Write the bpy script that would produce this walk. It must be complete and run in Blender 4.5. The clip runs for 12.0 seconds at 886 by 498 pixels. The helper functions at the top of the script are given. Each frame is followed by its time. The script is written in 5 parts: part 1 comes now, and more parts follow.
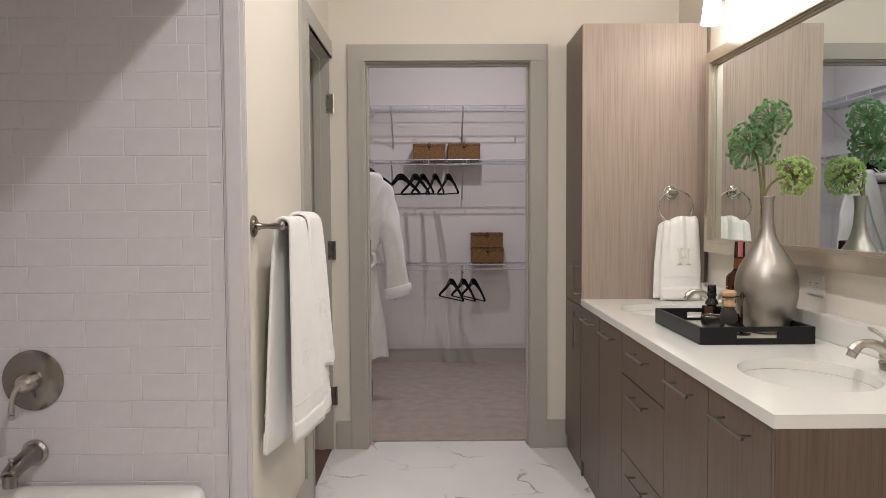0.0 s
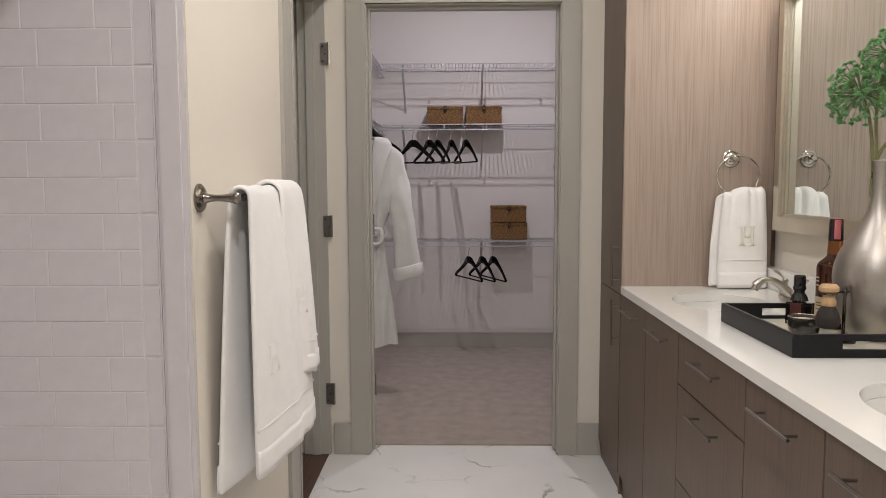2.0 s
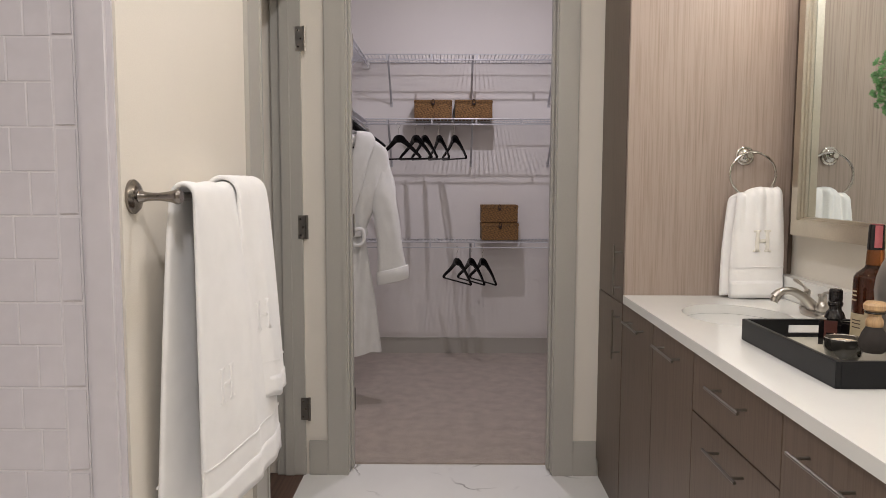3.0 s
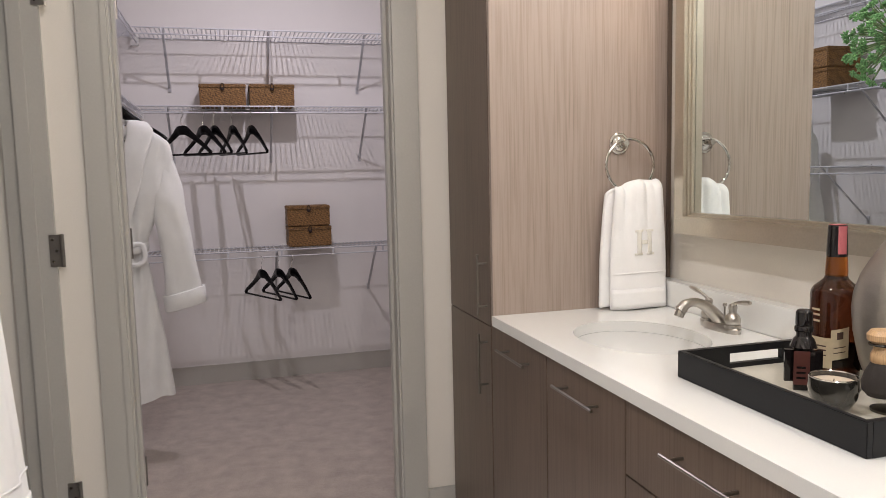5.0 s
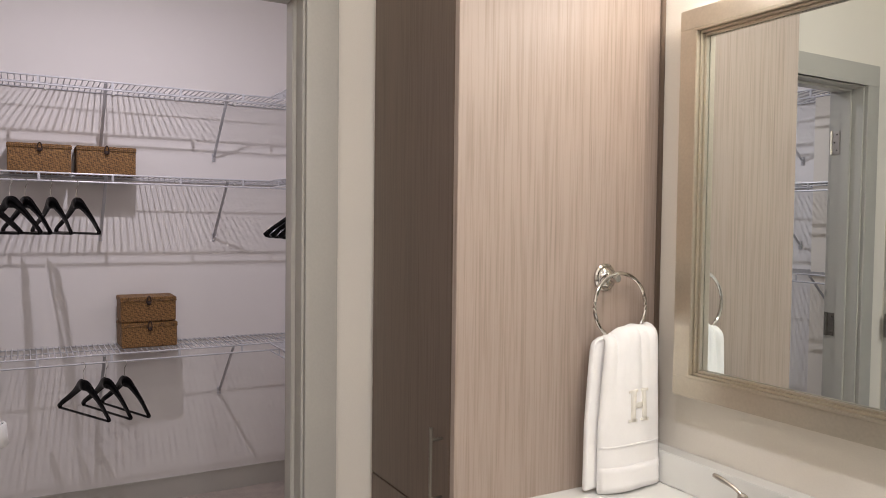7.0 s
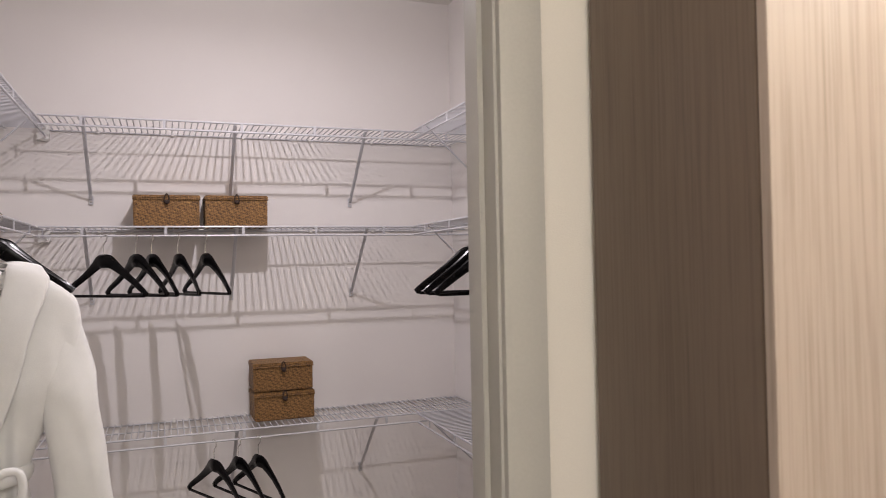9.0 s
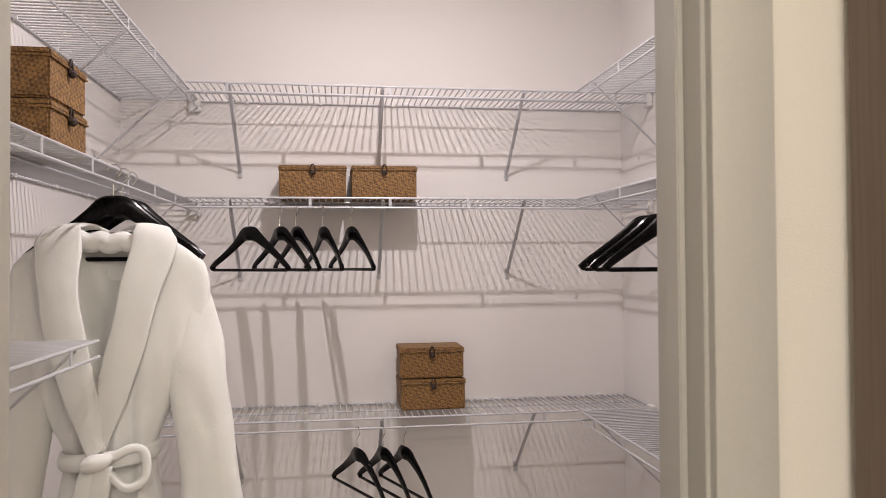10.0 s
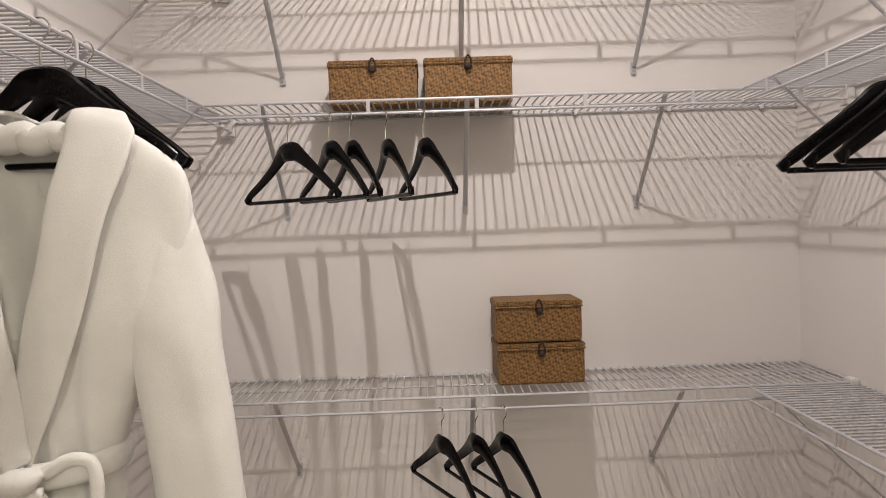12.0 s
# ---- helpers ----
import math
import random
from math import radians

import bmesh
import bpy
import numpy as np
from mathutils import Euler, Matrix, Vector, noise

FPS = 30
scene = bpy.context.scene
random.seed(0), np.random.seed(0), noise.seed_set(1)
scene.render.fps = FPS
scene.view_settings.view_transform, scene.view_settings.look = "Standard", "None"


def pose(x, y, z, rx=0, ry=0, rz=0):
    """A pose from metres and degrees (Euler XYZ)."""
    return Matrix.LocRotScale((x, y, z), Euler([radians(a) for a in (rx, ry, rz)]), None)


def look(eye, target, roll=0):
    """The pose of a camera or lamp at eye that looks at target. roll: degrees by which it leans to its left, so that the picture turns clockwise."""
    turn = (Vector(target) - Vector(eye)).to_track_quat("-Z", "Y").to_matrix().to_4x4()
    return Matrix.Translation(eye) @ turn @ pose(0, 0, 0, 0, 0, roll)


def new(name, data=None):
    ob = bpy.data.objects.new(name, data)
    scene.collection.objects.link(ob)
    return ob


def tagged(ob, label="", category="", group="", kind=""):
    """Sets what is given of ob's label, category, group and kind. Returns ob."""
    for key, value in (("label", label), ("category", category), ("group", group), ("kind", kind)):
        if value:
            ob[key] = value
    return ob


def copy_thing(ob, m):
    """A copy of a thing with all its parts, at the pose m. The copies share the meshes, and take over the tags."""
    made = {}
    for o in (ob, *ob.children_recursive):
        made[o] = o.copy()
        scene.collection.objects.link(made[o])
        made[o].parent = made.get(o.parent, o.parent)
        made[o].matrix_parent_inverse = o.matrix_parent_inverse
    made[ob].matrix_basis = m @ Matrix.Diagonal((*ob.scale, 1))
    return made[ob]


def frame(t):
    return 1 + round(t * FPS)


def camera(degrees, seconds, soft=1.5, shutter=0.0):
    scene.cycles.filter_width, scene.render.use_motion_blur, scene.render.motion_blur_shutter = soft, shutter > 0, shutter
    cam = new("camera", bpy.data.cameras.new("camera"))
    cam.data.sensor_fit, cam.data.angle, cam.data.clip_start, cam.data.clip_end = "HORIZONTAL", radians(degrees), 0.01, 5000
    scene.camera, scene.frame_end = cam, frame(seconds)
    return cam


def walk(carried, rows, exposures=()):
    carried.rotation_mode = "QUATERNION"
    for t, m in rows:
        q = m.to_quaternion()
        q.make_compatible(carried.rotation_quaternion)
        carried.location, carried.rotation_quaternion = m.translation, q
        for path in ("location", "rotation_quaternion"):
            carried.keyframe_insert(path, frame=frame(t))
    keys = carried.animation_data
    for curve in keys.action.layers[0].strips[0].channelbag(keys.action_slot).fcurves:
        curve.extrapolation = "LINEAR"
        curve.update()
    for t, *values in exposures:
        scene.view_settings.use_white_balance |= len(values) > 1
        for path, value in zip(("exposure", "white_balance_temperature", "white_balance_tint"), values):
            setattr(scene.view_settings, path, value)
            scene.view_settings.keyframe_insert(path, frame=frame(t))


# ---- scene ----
cam = camera(61.9, 12.0, soft=0.85, shutter=0.2)
PATH = [
    (0, (-0.024, 0.183, 1.302), (-0.005, 2.18, 1.203), -0.3),
    (0.5, (-0.012, 0.303, 1.29), (-0.001, 2.297, 1.138), -0.3),
    (1, (-0.004, 0.472, 1.29), (0.01, 2.465, 1.127), -0.2),
    (1.5, (-0.005, 0.595, 1.299), (-0.012, 2.588, 1.132), -0.3),
    (2, (0.015, 0.757, 1.292), (-0.024, 2.749, 1.118), -0.2),
    (2.5, (0.043, 0.903, 1.292), (-0.006, 2.894, 1.116), 0.2),
    (4.5, (-0.076, 1.49, 1.298), (0.314, 3.44, 1.092), -1.2),
    (5, (-0.07, 1.668, 1.31), (0.48, 3.58, 1.107), -1.3),
    (5.5, (-0.087, 1.807, 1.338), (0.58, 3.681, 1.127), 0.1),
    (6, (-0.114, 2.013, 1.403), (0.715, 3.822, 1.208), 1.2),
    (6.5, (-0.152, 2.197, 1.465), (0.796, 3.951, 1.308), 1.1),
    (7, (-0.139, 2.364, 1.521), (0.847, 4.103, 1.45), 0.7),
    (9, (-0.083, 2.979, 1.558), (0.621, 4.85, 1.596), -1.1),
    (9.5, (-0.019, 3.152, 1.507), (0.455, 5.094, 1.549), -0.8),
    (10, (0.02, 3.319, 1.478), (0.305, 5.298, 1.513), -0.4),
    (10.5, (0.033, 3.528, 1.457), (0.219, 5.52, 1.472), -0.7),
    (11, (0.038, 3.725, 1.442), (0.184, 5.72, 1.445), -1.0),
    (11.5, (0.068, 3.92, 1.422), (0.152, 5.918, 1.394), -1.4),
    (12, (0.09, 4.091, 1.371), (0.117, 6.09, 1.304), -1.9),
]
EXPOSURES = [(0.0, -0.33, 6450, 9.5), (1.5, -0.37, 6420, 9.8), (2.5, -0.31, 6400, 10), (4.5, -0.16, 6320, 11.0), (5.5, 0.04, 6300, 11.0), (7.0, 0.02, 6330, 10.6), (8.8, 0.16, 6550, 8.8), (9.6, 0.49, 6850, 8.2), (10.5, 0.43, 6950, 6.5), (12.0, 0.40, 7250, 3.8)]
walk(cam, [(t, look(eye, target, roll)) for t, eye, target, roll in PATH], EXPOSURES)

# ---- plan, metres ----
LEFT, RIGHT = -0.595, 1.295            # bathroom side walls
DOOR_Y, CLOSET_Y = 4.215, 4.345       # two faces of the wall with the closet opening
OPEN_L, OPEN_R, OPEN_H = -0.40, 0.487, 2.11
TILE_Y = 2.43                         # tiled end wall of the tub alcove
CEIL = 2.90
BACK, CL, CR = 6.537, -0.87, 1.31     # closet back, left and right walls
REAR = -1.3
SIDE_A, SIDE_B, SIDE_H = 3.485, 4.192, 2.13   # doorway in the bathroom's left wall

# ---- world and lights ----
world = bpy.data.worlds.new("world")
world.use_nodes = True
world.node_tree.nodes["Background"].inputs[0].default_value = (0.8, 0.85, 1.0, 1)
world.node_tree.nodes["Background"].inputs[1].default_value = 0.02
scene.world = world


def lamp(name, kind, at, watts, colour, size, target=None, spot=None):
    data = bpy.data.lights.new(name, kind)
    data.energy, data.color = watts, colour
    if kind == "AREA":
        data.shape, data.size = "DISK", size
    else:
        data.shadow_soft_size = size
    if spot:
        data.spot_size, data.spot_blend = radians(spot), 0.6
    ob = new(name, data)
    ob.matrix_world = look(at, target or (at[0], at[1] + 0.0001, at[2] - 1))
    return ob


WARM, COOL = (1.0, 0.960, 0.965), (0.985, 0.91, 1.0)
CLOSET_LAMP = (0.23, 5.354, 2.742)
lamp("closet_bulb_light", "POINT", CLOSET_LAMP, 8.2, COOL, 0.012)
lamp("closet_disc_light", "AREA", (CLOSET_LAMP[0], CLOSET_LAMP[1], CLOSET_LAMP[2] - 0.032), 12.2, COOL, 0.03)
# Unseen downlights: near one placed from the tile shadow, far one added.
CANS = [(0.08, 0.95, CEIL), (0.08, 2.75, CEIL)]
for (x, y, z), watts in zip(CANS, (34, 14)):
    lamp("downlight_light", "AREA", (x, y, z - 0.02), watts, WARM, 0.12)
SHADES = [(1.165, y, 2.13) for y in (3.47, 3.19, 2.91, 2.35, 2.07, 1.79)]
for x, y, z in SHADES:
    lamp("vanity_bulb_light", "POINT", (x, y, z - 0.035), 1.25, WARM, 0.045)


# ---- materials ----
def mat(name, colour, rough=0.5, metal=0.0, vary=0.08, scale=6.0, fine=120.0, bump=0.02, stretch=(1, 1, 1), coat=0.0, sheen=0.0, emit=0.0, rand=0.0):
    m = bpy.data.materials.new(name)
    m.use_nodes = True
    nt = m.node_tree
    n, l = nt.nodes, nt.links
    b = n["Principled BSDF"]
    b.inputs["Roughness"].default_value, b.inputs["Metallic"].default_value = rough, metal
    b.inputs["Coat Weight"].default_value = coat
    b.inputs["Sheen Weight"].default_value = sheen
    if emit:
        b.inputs["Emission Color"].default_value, b.inputs["Emission Strength"].default_value = (*colour, 1), emit
    tc = n.new("ShaderNodeTexCoord")
    mp = n.new("ShaderNodeMapping")
    mp.inputs["Scale"].default_value = stretch
    l.new(tc.outputs["Object"], mp.inputs["Vector"])
    big, small = n.new("ShaderNodeTexNoise"), n.new("ShaderNodeTexNoise")
    big.inputs["Scale"].default_value, small.inputs["Scale"].default_value = scale, fine
    big.inputs["Detail"].default_value, small.inputs["Detail"].default_value = 4, 3
    l.new(mp.outputs[0], big.inputs["Vector"]), l.new(mp.outputs[0], small.inputs["Vector"])
    add = n.new("ShaderNodeMath")
    add.operation = "ADD"
    l.new(big.outputs[0], add.inputs[0]), l.new(small.outputs[0], add.inputs[1])
    if rand:
        info, sc, ad = n.new("ShaderNodeObjectInfo"), n.new("ShaderNodeMath"), n.new("ShaderNodeMath")
        sc.operation, ad.operation = "MULTIPLY_ADD", "ADD"
        sc.inputs[1].default_value, sc.inputs[2].default_value = rand, -rand / 2
        l.new(info.outputs["Random"], sc.inputs[0]), l.new(add.outputs[0], ad.inputs[0]), l.new(sc.outputs[0], ad.inputs[1])
        add = ad
    ramp = n.new("ShaderNodeMapRange")
    ramp.inputs["From Min"].default_value, ramp.inputs["From Max"].default_value = 0.6, 1.4
    ramp.inputs["To Min"].default_value, ramp.inputs["To Max"].default_value = 1 - vary, 1 + vary
    l.new(add.outputs[0], ramp.inputs["Value"])
    mul = n.new("ShaderNodeVectorMath")
    mul.operation = "SCALE"
    mul.inputs[0].default_value = colour
    l.new(ramp.outputs[0], mul.inputs["Scale"])
    l.new(mul.outputs[0], b.inputs["Base Color"])
    if bump:
        bp = n.new("ShaderNodeBump")
        bp.inputs["Strength"].default_value, bp.inputs["Distance"].default_value = min(1, bump * 10), 0.002
        l.new(small.outputs[0], bp.inputs["Height"]), l.new(bp.outputs[0], b.inputs["Normal"])
    return m


def wood_laminate(name, dark, light, along="Z", rough=0.45, freq=1.0):
    """Straight fine grain that runs along one axis, with broad streaks."""
    m = bpy.data.materials.new(name)
    m.use_nodes = True
    n, l = m.node_tree.nodes, m.node_tree.links
    b = n["Principled BSDF"]
    b.inputs["Roughness"].default_value = rough
    tc, mp = n.new("ShaderNodeTexCoord"), n.new("ShaderNodeMapping")
    f, s = 30.0 * freq, 0.62 * freq
    mp.inputs["Scale"].default_value = {"Z": (f, f, s), "Y": (f, s, f), "X": (s, f, f)}[along]
    l.new(tc.outputs["Object"], mp.inputs["Vector"])
    warp = n.new("ShaderNodeTexNoise")
    warp.inputs["Scale"].default_value, warp.inputs["Detail"].default_value = 0.6, 2
    l.new(mp.outputs[0], warp.inputs["Vector"])
    mix = n.new("ShaderNodeVectorMath")
    mix.operation = "MULTIPLY_ADD"
    mix.inputs[1].default_value = (1.25, 1.25, 0.2)
    l.new(warp.outputs["Color"], mix.inputs[0]), l.new(mp.outputs[0], mix.inputs[2])
    a, c = n.new("ShaderNodeTexNoise"), n.new("ShaderNodeTexNoise")
    a.inputs["Scale"].default_value, a.inputs["Detail"].default_value, a.inputs["Roughness"].default_value = 5.5, 6, 0.6
    c.inputs["Scale"].default_value, c.inputs["Detail"].default_value = 0.45, 3
    l.new(mix.outputs[0], a.inputs["Vector"]), l.new(mix.outputs[0], c.inputs["Vector"])
    add = n.new("ShaderNodeMath")
    add.operation = "MULTIPLY_ADD"
    add.inputs[1].default_value = 1.3
    half = n.new("ShaderNodeMath")
    half.operation = "MULTIPLY"
    half.inputs[1].default_value = 0.28
    l.new(c.outputs[0], half.inputs[0])
    l.new(a.outputs[0], add.inputs[0]), l.new(half.outputs[0], add.inputs[2])
    ramp = n.new("ShaderNodeValToRGB")
    ramp.color_ramp.elements[0].position, ramp.color_ramp.elements[0].color = 0.47, (*dark, 1)
    ramp.color_ramp.elements[1].position, ramp.color_ramp.elements[1].color = 0.86, (*light, 1)
    l.new(add.outputs[0], ramp.inputs[0]), l.new(ramp.outputs[0], b.inputs["Base Color"])
    bp = n.new("ShaderNodeBump")
    bp.inputs["Strength"].default_value, bp.inputs["Distance"].default_value = 0.15, 0.001
    l.new(a.outputs[0], bp.inputs["Height"]), l.new(bp.outputs[0], b.inputs["Normal"])
    return m


def marble(name):
    m = bpy.data.materials.new(name)
    m.use_nodes = True
    n, l = m.node_tree.nodes, m.node_tree.links
    b = n["Principled BSDF"]
    b.inputs["Roughness"].default_value = 0.22
    tc = n.new("ShaderNodeTexCoord")
    warp = n.new("ShaderNodeTexNoise")
    warp.inputs["Scale"].default_value, warp.inputs["Detail"].default_value = 2.2, 6
    l.new(tc.outputs["Object"], warp.inputs["Vector"])
    mix = n.new("ShaderNodeVectorMath")
    mix.operation = "MULTIPLY_ADD"
    mix.inputs[1].default_value = (0.55, 0.55, 0.0)
    l.new(warp.outputs["Color"], mix.inputs[0]), l.new(tc.outputs["Object"], mix.inputs[2])
    vein = n.new("ShaderNodeTexVoronoi")
    vein.feature = "DISTANCE_TO_EDGE"
    vein.inputs["Scale"].default_value = 2.3
    l.new(mix.outputs[0], vein.inputs["Vector"])
    gate = n.new("ShaderNodeTexNoise")
    gate.inputs["Scale"].default_value = 3.1
    l.new(tc.outputs["Object"], gate.inputs["Vector"])
    thin = n.new("ShaderNodeMapRange")
    thin.inputs["From Min"].default_value, thin.inputs["From Max"].default_value = 0.0, 0.022
    thin.inputs["To Min"].default_value, thin.inputs["To Max"].default_value = 1.0, 0.0
    l.new(vein.outputs["Distance"], thin.inputs["Value"])
    g2 = n.new("ShaderNodeMapRange")
    g2.inputs["From Min"].default_value, g2.inputs["From Max"].default_value = 0.48, 0.62
    l.new(gate.outputs[0], g2.inputs["Value"])
    mul = n.new("ShaderNodeMath")
    mul.operation = "MULTIPLY"
    l.new(thin.outputs[0], mul.inputs[0]), l.new(g2.outputs[0], mul.inputs[1])
    cloud = n.new("ShaderNodeMapRange")
    cloud.inputs["From Min"].default_value, cloud.inputs["From Max"].default_value = 0.35, 0.75
    cloud.inputs["To Min"].default_value, cloud.inputs["To Max"].default_value = 0.0, 0.16
    l.new(warp.outputs[0], cloud.inputs["Value"])
    mx = n.new("ShaderNodeMath")
    mx.operation = "ADD"
    mx.use_clamp = True
    l.new(mul.outputs[0], mx.inputs[0]), l.new(cloud.outputs[0], mx.inputs[1])
    ramp = n.new("ShaderNodeValToRGB")
    ramp.color_ramp.elements[0].color, ramp.color_ramp.elements[1].color = (0.85, 0.84, 0.82, 1), (0.36, 0.35, 0.33, 1)
    l.new(mx.outputs[0], ramp.inputs[0]), l.new(ramp.outputs[0], b.inputs["Base Color"])
    return m


def weave(name, dark, light):
    m = bpy.data.materials.new(name)
    m.use_nodes = True
    n, l = m.node_tree.nodes, m.node_tree.links
    b = n["Principled BSDF"]
    b.inputs["Roughness"].default_value = 0.6
    tc = n.new("ShaderNodeTexCoord")
    mp = n.new("ShaderNodeMapping")
    mp.inputs["Rotation"].default_value = (radians(45), radians(45), radians(45))
    l.new(tc.outputs["Object"], mp.inputs["Vector"])
    br = n.new("ShaderNodeTexChecker")
    br.inputs["Scale"].default_value = 125
    l.new(mp.outputs[0], br.inputs["Vector"])
    no = n.new("ShaderNodeTexNoise")
    no.inputs["Scale"].default_value, no.inputs["Detail"].default_value = 110, 6
    l.new(tc.outputs["Object"], no.inputs["Vector"])
    ad = n.new("ShaderNodeMath")
    ad.operation = "MULTIPLY_ADD"
    ad.inputs[1].default_value = 0.30
    l.new(br.outputs["Fac"], ad.inputs[0]), l.new(no.outputs[0], ad.inputs[2])
    ramp = n.new("ShaderNodeValToRGB")
    ramp.color_ramp.elements[0].position, ramp.color_ramp.elements[0].color = 0.3, (*dark, 1)
    ramp.color_ramp.elements[1].position, ramp.color_ramp.elements[1].color = 0.95, (*light, 1)
    l.new(ad.outputs[0], ramp.inputs[0]), l.new(ramp.outputs[0], b.inputs["Base Color"])
    bp = n.new("ShaderNodeBump")
    bp.inputs["Strength"].default_value, bp.inputs["Distance"].default_value = 0.9, 0.003
    l.new(ad.outputs[0], bp.inputs["Height"]), l.new(bp.outputs[0], b.inputs["Normal"])
    return m


def glass(name, colour, rough=0.02):
    m = bpy.data.materials.new(name)
    m.use_nodes = True
    b = m.node_tree.nodes["Principled BSDF"]
    b.inputs["Base Color"].default_value = (*colour, 1)
    b.inputs["Roughness"].default_value, b.inputs["Transmission Weight"].default_value, b.inputs["IOR"].default_value = rough, 1.0, 1.45
    return m


M_WALL = mat("cream_wall_paint", (0.76, 0.71, 0.63), 0.75, vary=0.03, scale=2.5, fine=320, bump=0.02)
M_CLOSET = mat("closet_wall_paint", (0.77, 0.74, 0.72), 0.8, vary=0.03, scale=2.0, fine=320, bump=0.02)
M_CEIL = mat("ceiling_paint", (0.78, 0.76, 0.72), 0.9, vary=0.03, scale=2, fine=200)
M_TRIM = mat("sage_grey_trim_paint", (0.445, 0.427, 0.385), 0.38, vary=0.04, scale=3, fine=150, bump=0.01)
M_TILE = mat("glazed_white_tile", (0.66, 0.625, 0.645), 0.16, vary=0.04, scale=9, fine=28, bump=0.012, rand=0.12)
M_GROUT = mat("tile_grout", (0.73, 0.695, 0.70), 0.85, vary=0.06, scale=20)
M_FLOOR = marble("polished_marble_tile")
M_CARPET = mat("taupe_carpet", (0.36, 0.302, 0.258), 0.95, vary=0.27, scale=13, fine=170, bump=0.1, sheen=0.3)
M_PLANK = wood_laminate("dark_wood_plank", (0.035, 0.018, 0.012), (0.12, 0.065, 0.045), "Y", 0.35, 0.6)
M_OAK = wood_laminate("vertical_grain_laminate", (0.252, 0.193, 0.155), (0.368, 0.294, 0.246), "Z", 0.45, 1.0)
# Same grain as M_OAK in a darker tone, for fronts, bodies and lower side.
M_OAKD = wood_laminate("dark_vertical_grain_laminate", (0.096, 0.066, 0.046), (0.142, 0.101, 0.074), "Z", 0.42, 1.0)
M_QUARTZ = mat("white_quartz", (0.795, 0.79, 0.755), 0.12, vary=0.02, scale=8, fine=300, bump=0.0)
M_CHINA = mat("white_vitreous_china", (0.80, 0.79, 0.76), 0.08, vary=0.01, scale=3, fine=20, bump=0.0, coat=0.4)
M_NICKEL = mat("brushed_nickel", (0.50, 0.47, 0.43), 0.28, 1.0, vary=0.05, scale=20, fine=300, bump=0.01)
M_PULL = mat("satin_nickel_pull", (0.25, 0.23, 0.205), 0.30, 1.0, vary=0.05, scale=20, fine=300, bump=0.0)
M_DARKNI = mat("aged_nickel", (0.27, 0.245, 0.22), 0.20, 1.0, vary=0.08, scale=20, fine=300, bump=0.01)
M_HINGE = mat("dark_hinge_metal", (0.17, 0.155, 0.135), 0.42, 0.6, vary=0.10, scale=30, fine=300, bump=0.01)
M_CHROME = mat("polished_nickel", (0.62, 0.60, 0.57), 0.10, 1.0, vary=0.03, scale=20, fine=200, bump=0.0)
M_FRAME = mat("champagne_silver_leaf", (0.56, 0.51, 0.42), 0.33, 0.85, vary=0.08, scale=12, fine=160, bump=0.02)
M_MIRROR = mat("mirror_silver", (0.78, 0.84, 0.84), 0.0, 1.0, vary=0.0, bump=0.0)
M_VASE = mat("brushed_pewter_glaze", (0.40, 0.375, 0.345), 0.40, 0.95, vary=0.08, scale=6, fine=180, bump=0.02, stretch=(1, 1, 6))
M_TERRY = mat("white_terry_cloth", (0.90, 0.885, 0.865), 0.95, vary=0.05, scale=18, fine=700, bump=0.05, sheen=0.4)
M_ROBE = mat("white_fleece", (0.77, 0.765, 0.74), 0.95, vary=0.06, scale=14, fine=520, bump=0.04, sheen=0.2)
M_STITCH = mat("ivory_embroidery", (0.80, 0.765, 0.68), 0.7, vary=0.08, scale=80, fine=600, bump=0.05)
M_BLACK = mat("black_lacquer", (0.011, 0.011, 0.012), 0.38, vary=0.2, scale=12, fine=200, bump=0.004)
M_HANGER = mat("black_gloss_wood", (0.004, 0.0035, 0.004), 0.22, vary=0.2, scale=15, fine=200, bump=0.0)
M_HANGER.node_tree.nodes["Principled BSDF"].inputs["Specular IOR Level"].default_value = 0.13
M_BLACK.node_tree.nodes["Principled BSDF"].inputs["Specular IOR Level"].default_value = 0.25
M_LINER = mat("ivory_tray_liner", (0.66, 0.62, 0.52), 0.18, vary=0.05, scale=15, fine=200, bump=0.0)
M_WIRE = mat("white_epoxy_wire", (0.52, 0.52, 0.545), 0.30, vary=0.04, scale=20, fine=200, bump=0.0)
M_PLASTIC = mat("white_plastic", (0.75, 0.74, 0.72), 0.4, vary=0.02, bump=0.0)
M_BASKET = weave("woven_seagrass", (0.055, 0.023, 0.006), (0.33, 0.172, 0.052))
M_CORD = mat("dark_brown_cord", (0.03, 0.015, 0.01), 0.7, vary=0.2, scale=60, fine=500, bump=0.05)
M_AMBER = glass("amber_spirit_glass", (0.080, 0.020, 0.007), 0.02)
M_AMBERLT = glass("amber_neck_glass", (0.42, 0.14, 0.03), 0.02)
M_BLKGLASS = mat("black_glass", (0.010, 0.008, 0.008), 0.06, vary=0.1, bump=0.0)
M_PINK = mat("pink_paper_seal", (0.55, 0.15, 0.16), 0.6, vary=0.1, scale=40, fine=300, bump=0.01)
M_RED = mat("dark_red_label", (0.070, 0.016, 0.011), 0.5, vary=0.1, scale=40, bump=0.0)
M_PAPER = mat("aged_paper_label", (0.52, 0.43, 0.28), 0.7, vary=0.1, scale=50, bump=0.0)
M_INK = mat("brown_ink", (0.06, 0.03, 0.02), 0.7, vary=0.1, bump=0.0)
M_SMOKE = mat("smoked_glass", (0.03, 0.028, 0.024), 0.05, vary=0.1, bump=0.0, coat=0.7)
